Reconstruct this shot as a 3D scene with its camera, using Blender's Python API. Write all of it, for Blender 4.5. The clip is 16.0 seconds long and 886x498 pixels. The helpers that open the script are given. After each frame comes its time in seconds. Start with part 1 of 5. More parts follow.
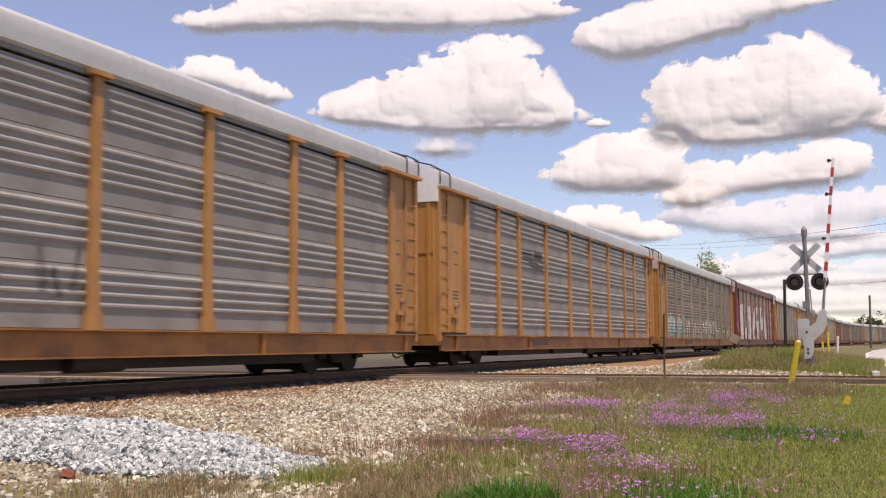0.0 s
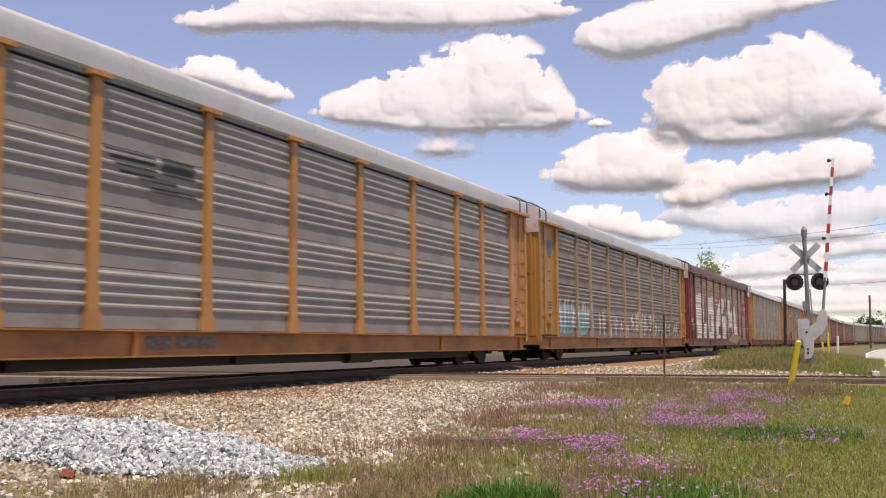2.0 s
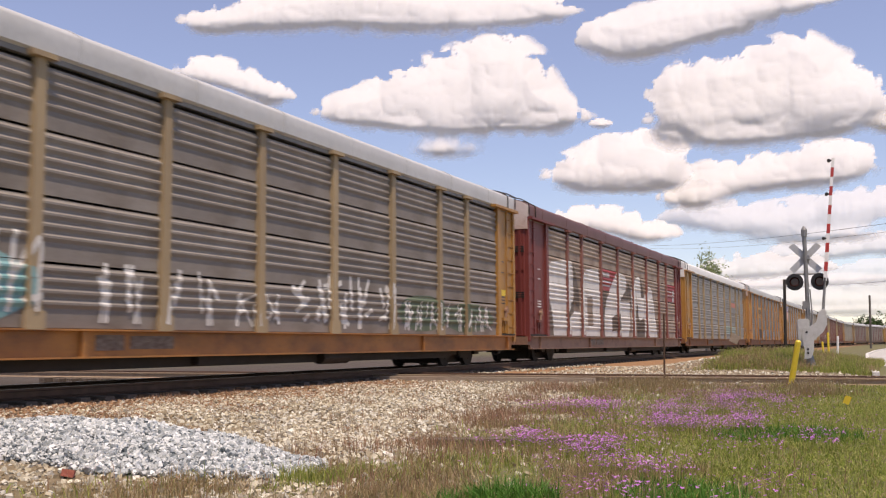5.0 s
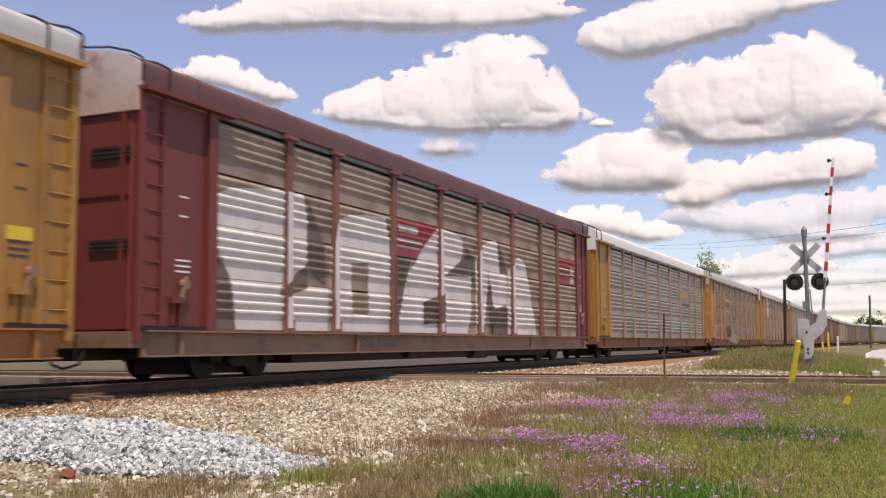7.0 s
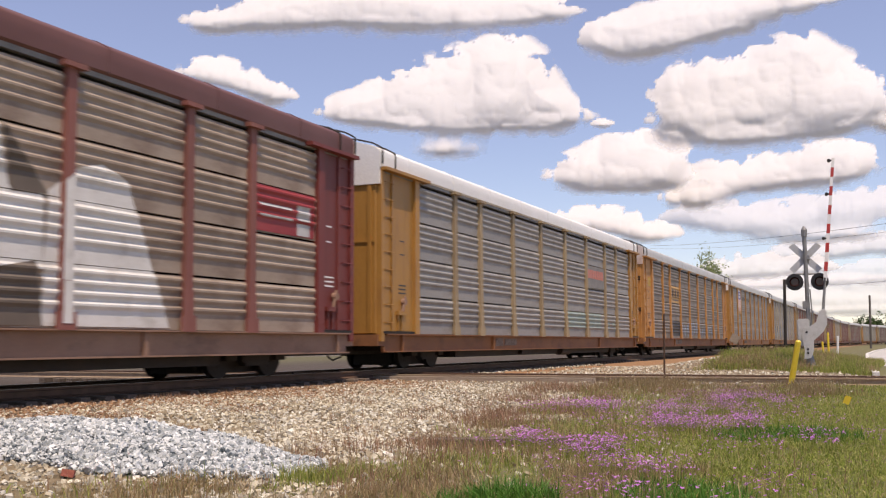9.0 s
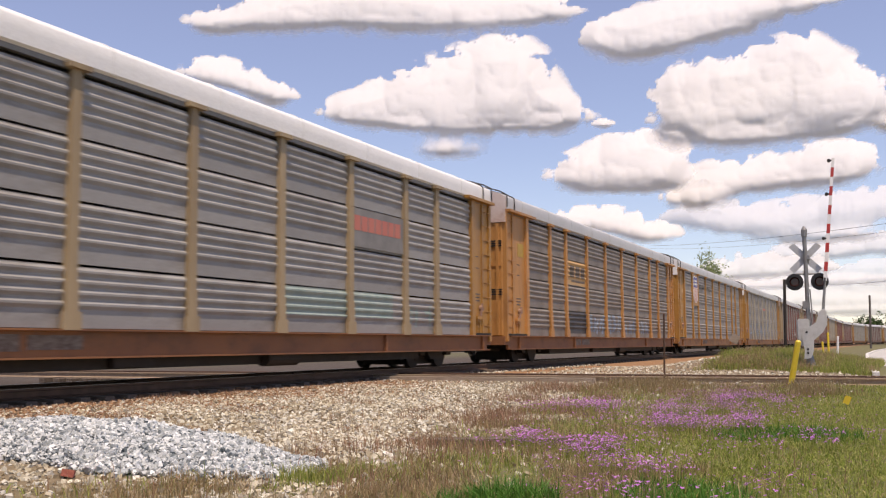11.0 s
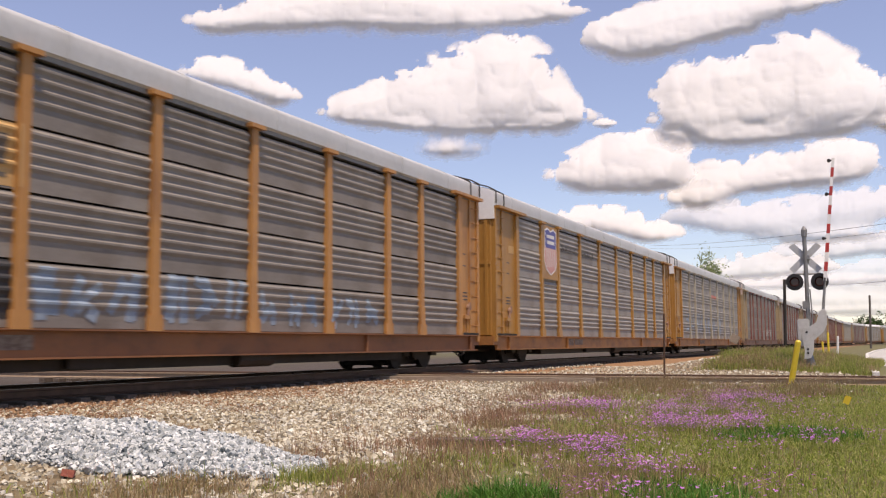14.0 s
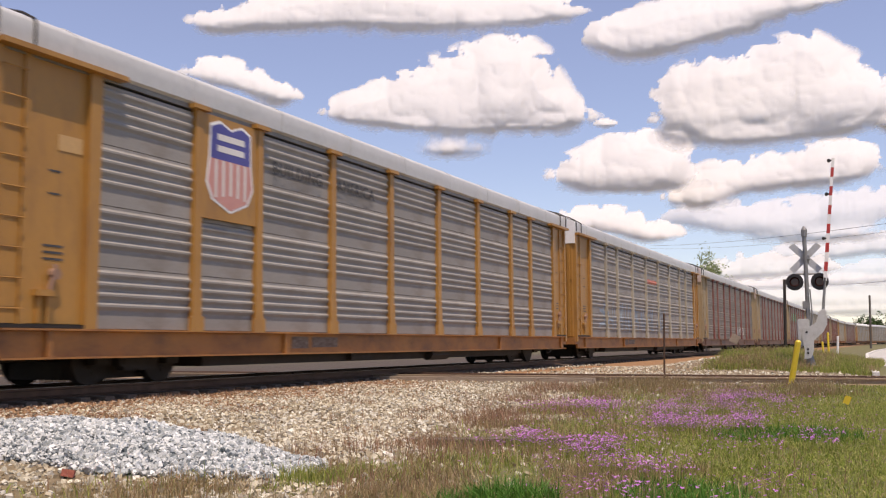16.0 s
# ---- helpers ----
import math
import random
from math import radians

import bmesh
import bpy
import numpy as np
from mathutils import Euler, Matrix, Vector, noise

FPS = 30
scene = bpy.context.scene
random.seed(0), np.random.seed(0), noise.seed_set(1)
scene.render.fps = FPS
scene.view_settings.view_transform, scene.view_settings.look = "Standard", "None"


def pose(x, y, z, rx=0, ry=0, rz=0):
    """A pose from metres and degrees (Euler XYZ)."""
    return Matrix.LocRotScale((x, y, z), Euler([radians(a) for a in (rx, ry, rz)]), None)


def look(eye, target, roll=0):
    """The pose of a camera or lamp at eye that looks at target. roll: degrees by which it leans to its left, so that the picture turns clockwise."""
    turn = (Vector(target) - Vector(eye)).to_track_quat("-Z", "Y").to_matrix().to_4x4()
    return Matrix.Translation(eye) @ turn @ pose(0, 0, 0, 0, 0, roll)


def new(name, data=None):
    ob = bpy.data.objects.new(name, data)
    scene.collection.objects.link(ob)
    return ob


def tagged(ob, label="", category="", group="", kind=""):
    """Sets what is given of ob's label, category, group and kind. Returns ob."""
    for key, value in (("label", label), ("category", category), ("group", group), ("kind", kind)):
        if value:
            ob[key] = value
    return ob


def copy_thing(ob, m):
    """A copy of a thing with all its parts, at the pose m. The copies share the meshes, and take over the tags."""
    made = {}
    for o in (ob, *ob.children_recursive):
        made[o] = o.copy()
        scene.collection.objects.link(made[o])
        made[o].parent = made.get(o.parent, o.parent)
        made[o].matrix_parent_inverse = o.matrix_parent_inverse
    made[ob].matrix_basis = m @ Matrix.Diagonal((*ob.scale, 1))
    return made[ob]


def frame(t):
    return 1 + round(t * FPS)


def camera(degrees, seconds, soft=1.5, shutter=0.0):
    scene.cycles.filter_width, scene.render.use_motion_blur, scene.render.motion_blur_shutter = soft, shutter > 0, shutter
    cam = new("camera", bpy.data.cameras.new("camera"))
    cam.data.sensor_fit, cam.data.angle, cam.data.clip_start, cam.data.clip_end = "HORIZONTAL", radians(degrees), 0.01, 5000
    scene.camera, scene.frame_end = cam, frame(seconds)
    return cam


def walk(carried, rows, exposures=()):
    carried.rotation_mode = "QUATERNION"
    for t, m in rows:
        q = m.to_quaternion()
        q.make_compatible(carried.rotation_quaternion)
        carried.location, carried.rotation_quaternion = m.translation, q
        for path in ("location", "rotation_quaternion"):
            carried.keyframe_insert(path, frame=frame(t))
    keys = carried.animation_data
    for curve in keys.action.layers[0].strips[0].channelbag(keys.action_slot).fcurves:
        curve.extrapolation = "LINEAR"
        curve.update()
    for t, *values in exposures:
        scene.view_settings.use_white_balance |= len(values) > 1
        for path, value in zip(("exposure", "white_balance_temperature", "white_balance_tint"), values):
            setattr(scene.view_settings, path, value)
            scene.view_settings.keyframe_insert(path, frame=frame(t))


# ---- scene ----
# ---- camera ----
cam = camera(47.68, 16.0, soft=1.2, shutter=0.35)
EYE = (0.0, 0.0, 0.75)
YAW, PITCH = radians(24.21), radians(5.43)
AIM = (EYE[0] + math.cos(YAW) * math.cos(PITCH), EYE[1] + math.sin(YAW) * math.cos(PITCH), EYE[2] + math.sin(PITCH))
STAND = look(EYE, AIM, -0.33)
walk(cam, [(0.0, STAND), (16.0, STAND)], exposures=((0.0, 0.13, 7450, 22), (16.0, 0.13, 7450, 22)))

# ---- world and sun ----
SUN_WAY = Vector((-0.24, -0.23, 0.943)).normalized()
world = bpy.data.worlds.new("sky")
scene.world = world
world.use_nodes = True
wn = world.node_tree.nodes
sky = wn.new("ShaderNodeTexSky")
sky.sky_type, sky.sun_disc = "NISHITA", False
sky.sun_elevation = math.asin(SUN_WAY.z)
sky.sun_rotation = math.atan2(SUN_WAY.x, SUN_WAY.y)
sky.air_density, sky.dust_density, sky.ozone_density = 1.0, 0.0, 5.0
wn["Background"].inputs["Strength"].default_value = 0.12
haze = wn.new("ShaderNodeMix")                  # thin high haze in the air
haze.data_type, haze.blend_type = "RGBA", "ADD"
haze.inputs[0].default_value, haze.inputs[7].default_value = 1.0, (0.72, 0.62, 0.95, 1.0)
world.node_tree.links.new(sky.outputs[0], haze.inputs[6])
world.node_tree.links.new(haze.outputs[2], wn["Background"].inputs["Color"])
sun = new("sun", bpy.data.lights.new("sun", "SUN"))
sun.data.energy, sun.data.angle, sun.data.color = 4.2, radians(0.6), (1.0, 0.93, 0.80)
sun.matrix_world = look(SUN_WAY * 50, (0, 0, 0))


# ---- materials ----
def nodes_of(name):
    m = bpy.data.materials.new(name)
    m.use_nodes = True
    nt = m.node_tree
    return m, nt, nt.nodes["Principled BSDF"]


def link(nt, a, b):
    nt.links.new(a, b)


def texcoord(nt, stretch=(1, 1, 1), space="Object"):
    tc, mp = nt.nodes.new("ShaderNodeTexCoord"), nt.nodes.new("ShaderNodeMapping")
    mp.inputs["Scale"].default_value = stretch
    link(nt, tc.outputs[space], mp.inputs["Vector"])
    return mp.outputs[0]


def fbm(nt, vec, scale, detail=5.0, rough=0.6):
    n = nt.nodes.new("ShaderNodeTexNoise")
    n.inputs["Scale"].default_value, n.inputs["Detail"].default_value, n.inputs["Roughness"].default_value = scale, detail, rough
    link(nt, vec, n.inputs["Vector"])
    return n.outputs["Fac"]


def remap(nt, fac, lo, hi, to0=0.0, to1=1.0):
    r = nt.nodes.new("ShaderNodeMapRange")
    for k, v in zip(("From Min", "From Max", "To Min", "To Max"), (lo, hi, to0, to1)):
        r.inputs[k].default_value = v
    link(nt, fac, r.inputs["Value"])
    return r.outputs[0]


def blend(nt, fac, a, b, how="MIX"):
    x = nt.nodes.new("ShaderNodeMix")
    x.data_type, x.blend_type = "RGBA", how
    for socket, v in ((x.inputs[0], fac), (x.inputs[6], a), (x.inputs[7], b)):
        if isinstance(v, bpy.types.NodeSocket):
            link(nt, v, socket)
        elif isinstance(v, (tuple, list)):
            socket.default_value = (*v[:3], 1)
        else:
            socket.default_value = v
    return x.outputs[2]


def surface(name, c1, c2, scale=2.0, rough=0.7, metal=0.0, bump=0.15, fine=40.0, stain=None, stretch=(1, 1, 1), each=0.0):
    """Two colours mixed by a coarse and a fine noise; stain: (colour, scale, low, high); each: spread of brightness from piece to piece."""
    m, nt, b = nodes_of(name)
    vec = texcoord(nt, stretch)
    coarse, grain = fbm(nt, vec, scale), fbm(nt, vec, fine, 3)
    col = blend(nt, remap(nt, coarse, 0.3, 0.7), c1, c2)
    col = blend(nt, 0.35, col, blend(nt, remap(nt, grain, 0.3, 0.7), (0.62, 0.6, 0.58), (1.0, 1.0, 1.0)), "MULTIPLY")
    if stain:
        col = blend(nt, remap(nt, fbm(nt, vec, stain[1], 6, 0.65), stain[2], stain[3]), col, stain[0])
    if each:
        oi = nt.nodes.new("ShaderNodeObjectInfo")
        g = nt.nodes.new("ShaderNodeCombineColor")
        f = remap(nt, oi.outputs["Random"], 0, 1, 1 - each, 1.0)
        for k in range(3):
            link(nt, f, g.inputs[k])
        col = blend(nt, 1.0, col, g.outputs[0], "MULTIPLY")
    link(nt, col, b.inputs["Base Color"])
    link(nt, remap(nt, grain, 0.2, 0.8, max(rough - 0.12, 0.05), min(rough + 0.12, 1)), b.inputs["Roughness"])
    b.inputs["Metallic"].default_value = metal
    if bump:
        bp = nt.nodes.new("ShaderNodeBump")
        bp.inputs["Strength"].default_value, bp.inputs["Distance"].default_value = bump, 0.02
        link(nt, grain, bp.inputs["Height"])
        link(nt, bp.outputs[0], b.inputs["Normal"])
    return m


STREAK = (1, 1, 0.12)
M = {
    "galv": surface("galvanized steel", (0.27, 0.255, 0.235), (0.36, 0.34, 0.315), 0.9, 0.72, 0.05, 0.1, 30, ((0.19, 0.155, 0.125), 1.3, 0.5, 0.8), (0.5, 1, 1), 0.10),
    "galv_brown": surface("dirty galvanized steel", (0.23, 0.20, 0.175), (0.33, 0.30, 0.265), 0.9, 0.65, 0.1, 0.1, 30, ((0.15, 0.115, 0.085), 1.3, 0.45, 0.8), (0.5, 1, 1), 0.16),
    "galv_new": surface("bright galvanized steel", (0.29, 0.28, 0.265), (0.40, 0.39, 0.37), 0.9, 0.6, 0.1, 0.1, 30, ((0.20, 0.175, 0.15), 1.6, 0.5, 0.8), (0.5, 1, 1), 0.14),
    "orange": surface("faded orange paint", (0.48, 0.225, 0.062), (0.56, 0.275, 0.085), 0.8, 0.55, 0, 0.08, 25, ((0.22, 0.095, 0.04), 1.3, 0.48, 0.78), (1, 1, 0.3), 0.1),
    "yellow": surface("yellow paint", (0.39, 0.19, 0.040), (0.46, 0.235, 0.055), 0.8, 0.5, 0, 0.08, 25, ((0.22, 0.105, 0.04), 1.3, 0.50, 0.80), (1, 1, 0.3), 0.1),
    "galv_red": surface("rust-tinted galvanized steel", (0.34, 0.265, 0.205), (0.46, 0.375, 0.30), 0.9, 0.65, 0.1, 0.1, 30, ((0.16, 0.095, 0.065), 1.3, 0.45, 0.8), (0.5, 1, 1), 0.16),
    "tan": surface("weathered tan paint", (0.34, 0.25, 0.14), (0.42, 0.32, 0.19), 0.8, 0.65, 0, 0.08, 25, ((0.20, 0.14, 0.09), 1.1, 0.5, 0.85), STREAK, 0.1),
    "grey_tan": surface("weathered grey paint", (0.40, 0.36, 0.28), (0.46, 0.42, 0.34), 0.8, 0.65, 0, 0.08, 25, ((0.22, 0.18, 0.13), 1.1, 0.5, 0.85), STREAK, 0.1),
    "red_tan": surface("weathered red-brown paint", (0.24, 0.075, 0.06), (0.30, 0.13, 0.10), 0.8, 0.65, 0, 0.08, 25, ((0.12, 0.07, 0.05), 1.1, 0.5, 0.85), STREAK, 0.1),
    "red": surface("oxide red paint", (0.17, 0.030, 0.026), (0.22, 0.045, 0.035), 0.8, 0.55, 0, 0.08, 25, ((0.10, 0.035, 0.025), 1.1, 0.5, 0.85), STREAK, 0.1),
    "sill_orange": surface("rusty orange sill paint", (0.46, 0.205, 0.05), (0.36, 0.145, 0.04), 0.9, 0.6, 0, 0.1, 25, ((0.13, 0.06, 0.03), 1.4, 0.44, 0.74), (0.6, 1, 1)),
    "sill_brown": surface("brown rusty sill paint", (0.24, 0.13, 0.085), (0.32, 0.20, 0.14), 0.9, 0.7, 0, 0.1, 25, ((0.09, 0.05, 0.035), 1.4, 0.5, 0.8), (0.6, 1, 1)),
    "sill_rust": surface("rusty orange-brown sill", (0.30, 0.125, 0.045), (0.22, 0.09, 0.04), 0.9, 0.7, 0, 0.1, 25, ((0.10, 0.05, 0.03), 1.4, 0.5, 0.8), (0.6, 1, 1)),
    "roof_grey": surface("pale grey roof paint", (0.50, 0.51, 0.50), (0.58, 0.585, 0.575), 0.7, 0.5, 0.1, 0.05, 20, ((0.42, 0.41, 0.38), 1.2, 0.55, 0.9), (1, 1, 0.4)),
    "roof_white": surface("white roof paint", (0.80, 0.80, 0.77), (0.85, 0.85, 0.83), 0.7, 0.5, 0, 0.05, 20),
    "roof_red": surface("dull red roof paint", (0.125, 0.05, 0.042), (0.16, 0.07, 0.06), 0.7, 0.55, 0, 0.05, 20),
    "white": surface("white paint", (0.82, 0.82, 0.80), (0.86, 0.86, 0.84), 1.5, 0.5, 0, 0.05, 25, ((0.5, 0.42, 0.35), 2.0, 0.68, 0.9)),
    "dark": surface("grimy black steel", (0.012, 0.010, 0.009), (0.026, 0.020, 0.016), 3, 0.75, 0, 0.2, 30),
    "strip": surface("grey weathered top chord", (0.20, 0.19, 0.18), (0.28, 0.27, 0.25), 2, 0.65, 0.2, 0.1, 30),
    "rail": surface("rusty rail steel", (0.10, 0.06, 0.04), (0.16, 0.09, 0.06), 4, 0.7, 0.3, 0.2, 30),
    "railtop": surface("worn bright rail head", (0.35, 0.33, 0.31), (0.5, 0.48, 0.46), 4, 0.35, 0.9, 0.05, 30),
    "tie": surface("weathered timber", (0.10, 0.075, 0.055), (0.18, 0.14, 0.11), 3, 0.9, 0, 0.5, 50, stretch=(6, 1, 6)),
}


# ---- mesh helpers ----
def box(bm, x0, x1, y0, y1, z0, z1):
    v = [bm.verts.new((x, y, z)) for x in (x0, x1) for y in (y0, y1) for z in (z0, z1)]
    for f in ((0, 1, 3, 2), (4, 6, 7, 5), (0, 4, 5, 1), (2, 3, 7, 6), (0, 2, 6, 4), (1, 5, 7, 3)):
        bm.faces.new([v[i] for i in f])


def prism(bm, profile, x0, x1, caps=True):
    """A (y, z) outline drawn out along x."""
    a = [bm.verts.new((x0, y, z)) for y, z in profile]
    b = [bm.verts.new((x1, y, z)) for y, z in profile]
    n = len(profile)
    for i in range(n):
        bm.faces.new((a[i], b[i], b[(i + 1) % n], a[(i + 1) % n]))
    if caps:
        bm.faces.new(a[::-1]), bm.faces.new(b)


def tube(bm, p, q, r, n=8, r2=None):
    """A round bar from p to q."""
    p, q = Vector(p), Vector(q)
    way = (q - p).normalized()
    u = way.orthogonal().normalized()
    w = way.cross(u)
    ends = []
    for c, rad in ((p, r), (q, r if r2 is None else r2)):
        ends.append([bm.verts.new(c + (u * math.cos(k * math.tau / n) + w * math.sin(k * math.tau / n)) * rad) for k in range(n)])
    for k in range(n):
        bm.faces.new((ends[0][k], ends[0][(k + 1) % n], ends[1][(k + 1) % n], ends[1][k]))
    bm.faces.new(ends[0][::-1]), bm.faces.new(ends[1])


def pipe(bm, pts, r, n=5):
    """One continuous round bar through the points."""
    rings = []
    for k, p in enumerate(pts):
        way = (Vector(pts[min(k + 1, len(pts) - 1)]) - Vector(pts[max(k - 1, 0)])).normalized()
        u = way.cross(Vector((0.3, 0.2, 0.93))).normalized()
        w = way.cross(u)
        rings.append([bm.verts.new(Vector(p) + (u * math.cos(a * math.tau / n) + w * math.sin(a * math.tau / n)) * r) for a in range(n)])
    for a, b in zip(rings, rings[1:]):
        for k in range(n):
            bm.faces.new((a[k], a[(k + 1) % n], b[(k + 1) % n], b[k]))
    bm.faces.new(rings[0][::-1]), bm.faces.new(rings[-1])


def mesh_of(name, bm, material, smooth=False):
    bmesh.ops.recalc_face_normals(bm, faces=bm.faces[:])
    me = bpy.data.meshes.new(name)
    bm.to_mesh(me)
    bm.free()
    me.materials.append(material)
    if smooth:
        me.shade_smooth()
        me.set_sharp_from_angle(angle=radians(38))
    return me


def part(name, bm, material, parent, label="", smooth=False):
    ob = new(name, mesh_of(name, bm, material, smooth) if isinstance(bm, bmesh.types.BMesh) else bm)
    ob.parent = parent
    if label:
        tagged(ob, label)
    return ob


def boxes(*rows):
    bm = bmesh.new()
    for r in rows:
        box(bm, *r)
    return bm


# ---- the track's line: straight, then bending to the right ----
TRACK_Y, BEND_X, BEND_R = 13.1, 250.0, 560.0


def on_track(s):
    """Place and heading at the distance s along the track."""
    if s <= BEND_X:
        return s, TRACK_Y, 0.0
    a = (s - BEND_X) / BEND_R
    return BEND_X + BEND_R * math.sin(a), TRACK_Y - BEND_R * (1 - math.cos(a)), -a


def travel(t):
    return 9.862 * t - 0.0066 * (t * t - 16 * t) / 2


# ---- autorack cars ----
RAIL_Z = 0.10                                 # height of the main track's rail heads
HALF, SIDE = 13.85, 1.55                      # half length of the body, half width
SILL0, SILL1, PAN0, PAN1 = 0.56, 1.02, 1.03, 5.03
POSTS = (-9.2, -7.25, -4.35, -1.45, 1.45, 4.35, 7.25, 9.2)
BAYS = (-11.8, *POSTS, 11.8)
ROWS = 4
ROW_H = (PAN1 - PAN0) / ROWS


def sheet_profile():
    """Depth of one pressed sheet by height: a flat, then four ribs up to the lap."""
    pts = [(0.0, 0.0)]
    z = 0.29
    for k in range(4):
        pts += [(z, 0.0), (z + 0.022, 0.010), (z + 0.062, 0.034), (z + 0.096, 0.034), (z + 0.122, 0.010), (z + 0.138, 0.0)]
        z += 0.172
    pts += [(ROW_H - 0.012, 0.0)]
    return pts


PROFILE = sheet_profile()


def sheet_mesh(width, side, material, gap):
    bm = bmesh.new()
    outer = [(side * (SIDE - 0.05 + d), min(z, ROW_H - gap)) for z, d in PROFILE]
    inner = [(side * (SIDE - 0.09), ROW_H - gap), (side * (SIDE - 0.09), 0.0)]
    prism(bm, outer + inner, -width / 2, width / 2)
    return mesh_of("panel", bm, material)


def roof_profile():
    pts = [(-1.56, 5.175), (-1.585, 5.19), (-1.59, 5.38), (-1.585, 5.555), (-1.565, 5.60), (-1.5, 5.64), (-1.3, 5.745), (-0.85, 5.87), (0, 5.97)]
    outer = pts + [(-y, z) for y, z in pts[-2::-1]]
    return outer + [(y * 0.96, z - 0.05) for y, z in outer[::-1]]


def grab(bm, x0, x1, y, z, out):
    tube(bm, (x0, y, z), (x0, y + out, z), 0.012, 5)
    tube(bm, (x1, y, z), (x1, y + out, z), 0.012, 5)
    tube(bm, (x0 - 0.01, y + out, z), (x1 + 0.01, y + out, z), 0.012, 5)


def build_truck(car, x):
    """A two-axle truck with its wheelsets, and an added dark block for the shaded space between them."""
    bm = bmesh.new()
    for s in (-1, 1):
        y = s * 1.0
        prism(bm, [(y - 0.08, 0.30), (y + 0.08, 0.30), (y + 0.08, 0.42), (y - 0.08, 0.42)], x - 0.45, x + 0.45)
        box(bm, x - 1.25, x + 1.25, y - 0.08, y + 0.08, 0.60, 0.72)
        for k in (-1, 1):
            box(bm, x + k * 0.875 - 0.17, x + k * 0.875 + 0.17, y - 0.10, y + 0.10, 0.34, 0.62)
            box(bm, x + k * 0.42 - 0.07, x + k * 0.42 + 0.07, y - 0.09, y + 0.09, 0.32, 0.64)
            for q in (-0.14, 0.14):
                tube(bm, (x + q, y + k * 0.04, 0.42), (x + q, y + k * 0.04, 0.60), 0.06, 8)
    box(bm, x - 0.22, x + 0.22, -0.95, 0.95, 0.42, 0.66)
    # filler block, no real part: closes the lit gap so the truck reads shaded
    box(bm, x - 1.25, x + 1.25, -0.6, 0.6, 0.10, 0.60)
    for k in (-1, 1):
        box(bm, x + k * 0.2 - 0.2, x + k * 0.2 + 0.2, -1.1, -0.92, 0.24, 0.74)
    truck = part("truck", bm, M["dark"], car, "grimy black two-axle truck")
    truck.location.z = RAIL_Z
    for k in (-1, 1):
        bm = bmesh.new()
        for s in (-1, 1):
            tube(bm, (0, s * 0.69, 0), (0, s * 0.80, 0), 0.42, 24)
            tube(bm, (0, s * 0.67, 0), (0, s * 0.695, 0), 0.45, 24)
            tube(bm, (0, s * 0.80, 0), (0, s * 0.86, 0), 0.13, 10)
            for q in range(3):
                a = q * math.tau / 3
                box(bm, 0.2 * math.cos(a) - 0.03, 0.2 * math.cos(a) + 0.03, s * 0.80 - 0.012, s * 0.80 + 0.012, 0.2 * math.sin(a) - 0.03, 0.2 * math.sin(a) + 0.03)
        tube(bm, (0, -0.7, 0), (0, 0.7, 0), 0.08, 10)
        w = part("wheelset", bm, M["dark"], truck, "steel wheels on an axle")
        w.location = (x + k * 0.875, 0, 0.42)


def at_end(e, x):
    """A distance from the middle to something at an end; the trailing end is shorter."""
    return e * (x - (0.5 if e > 0 else 0.0))


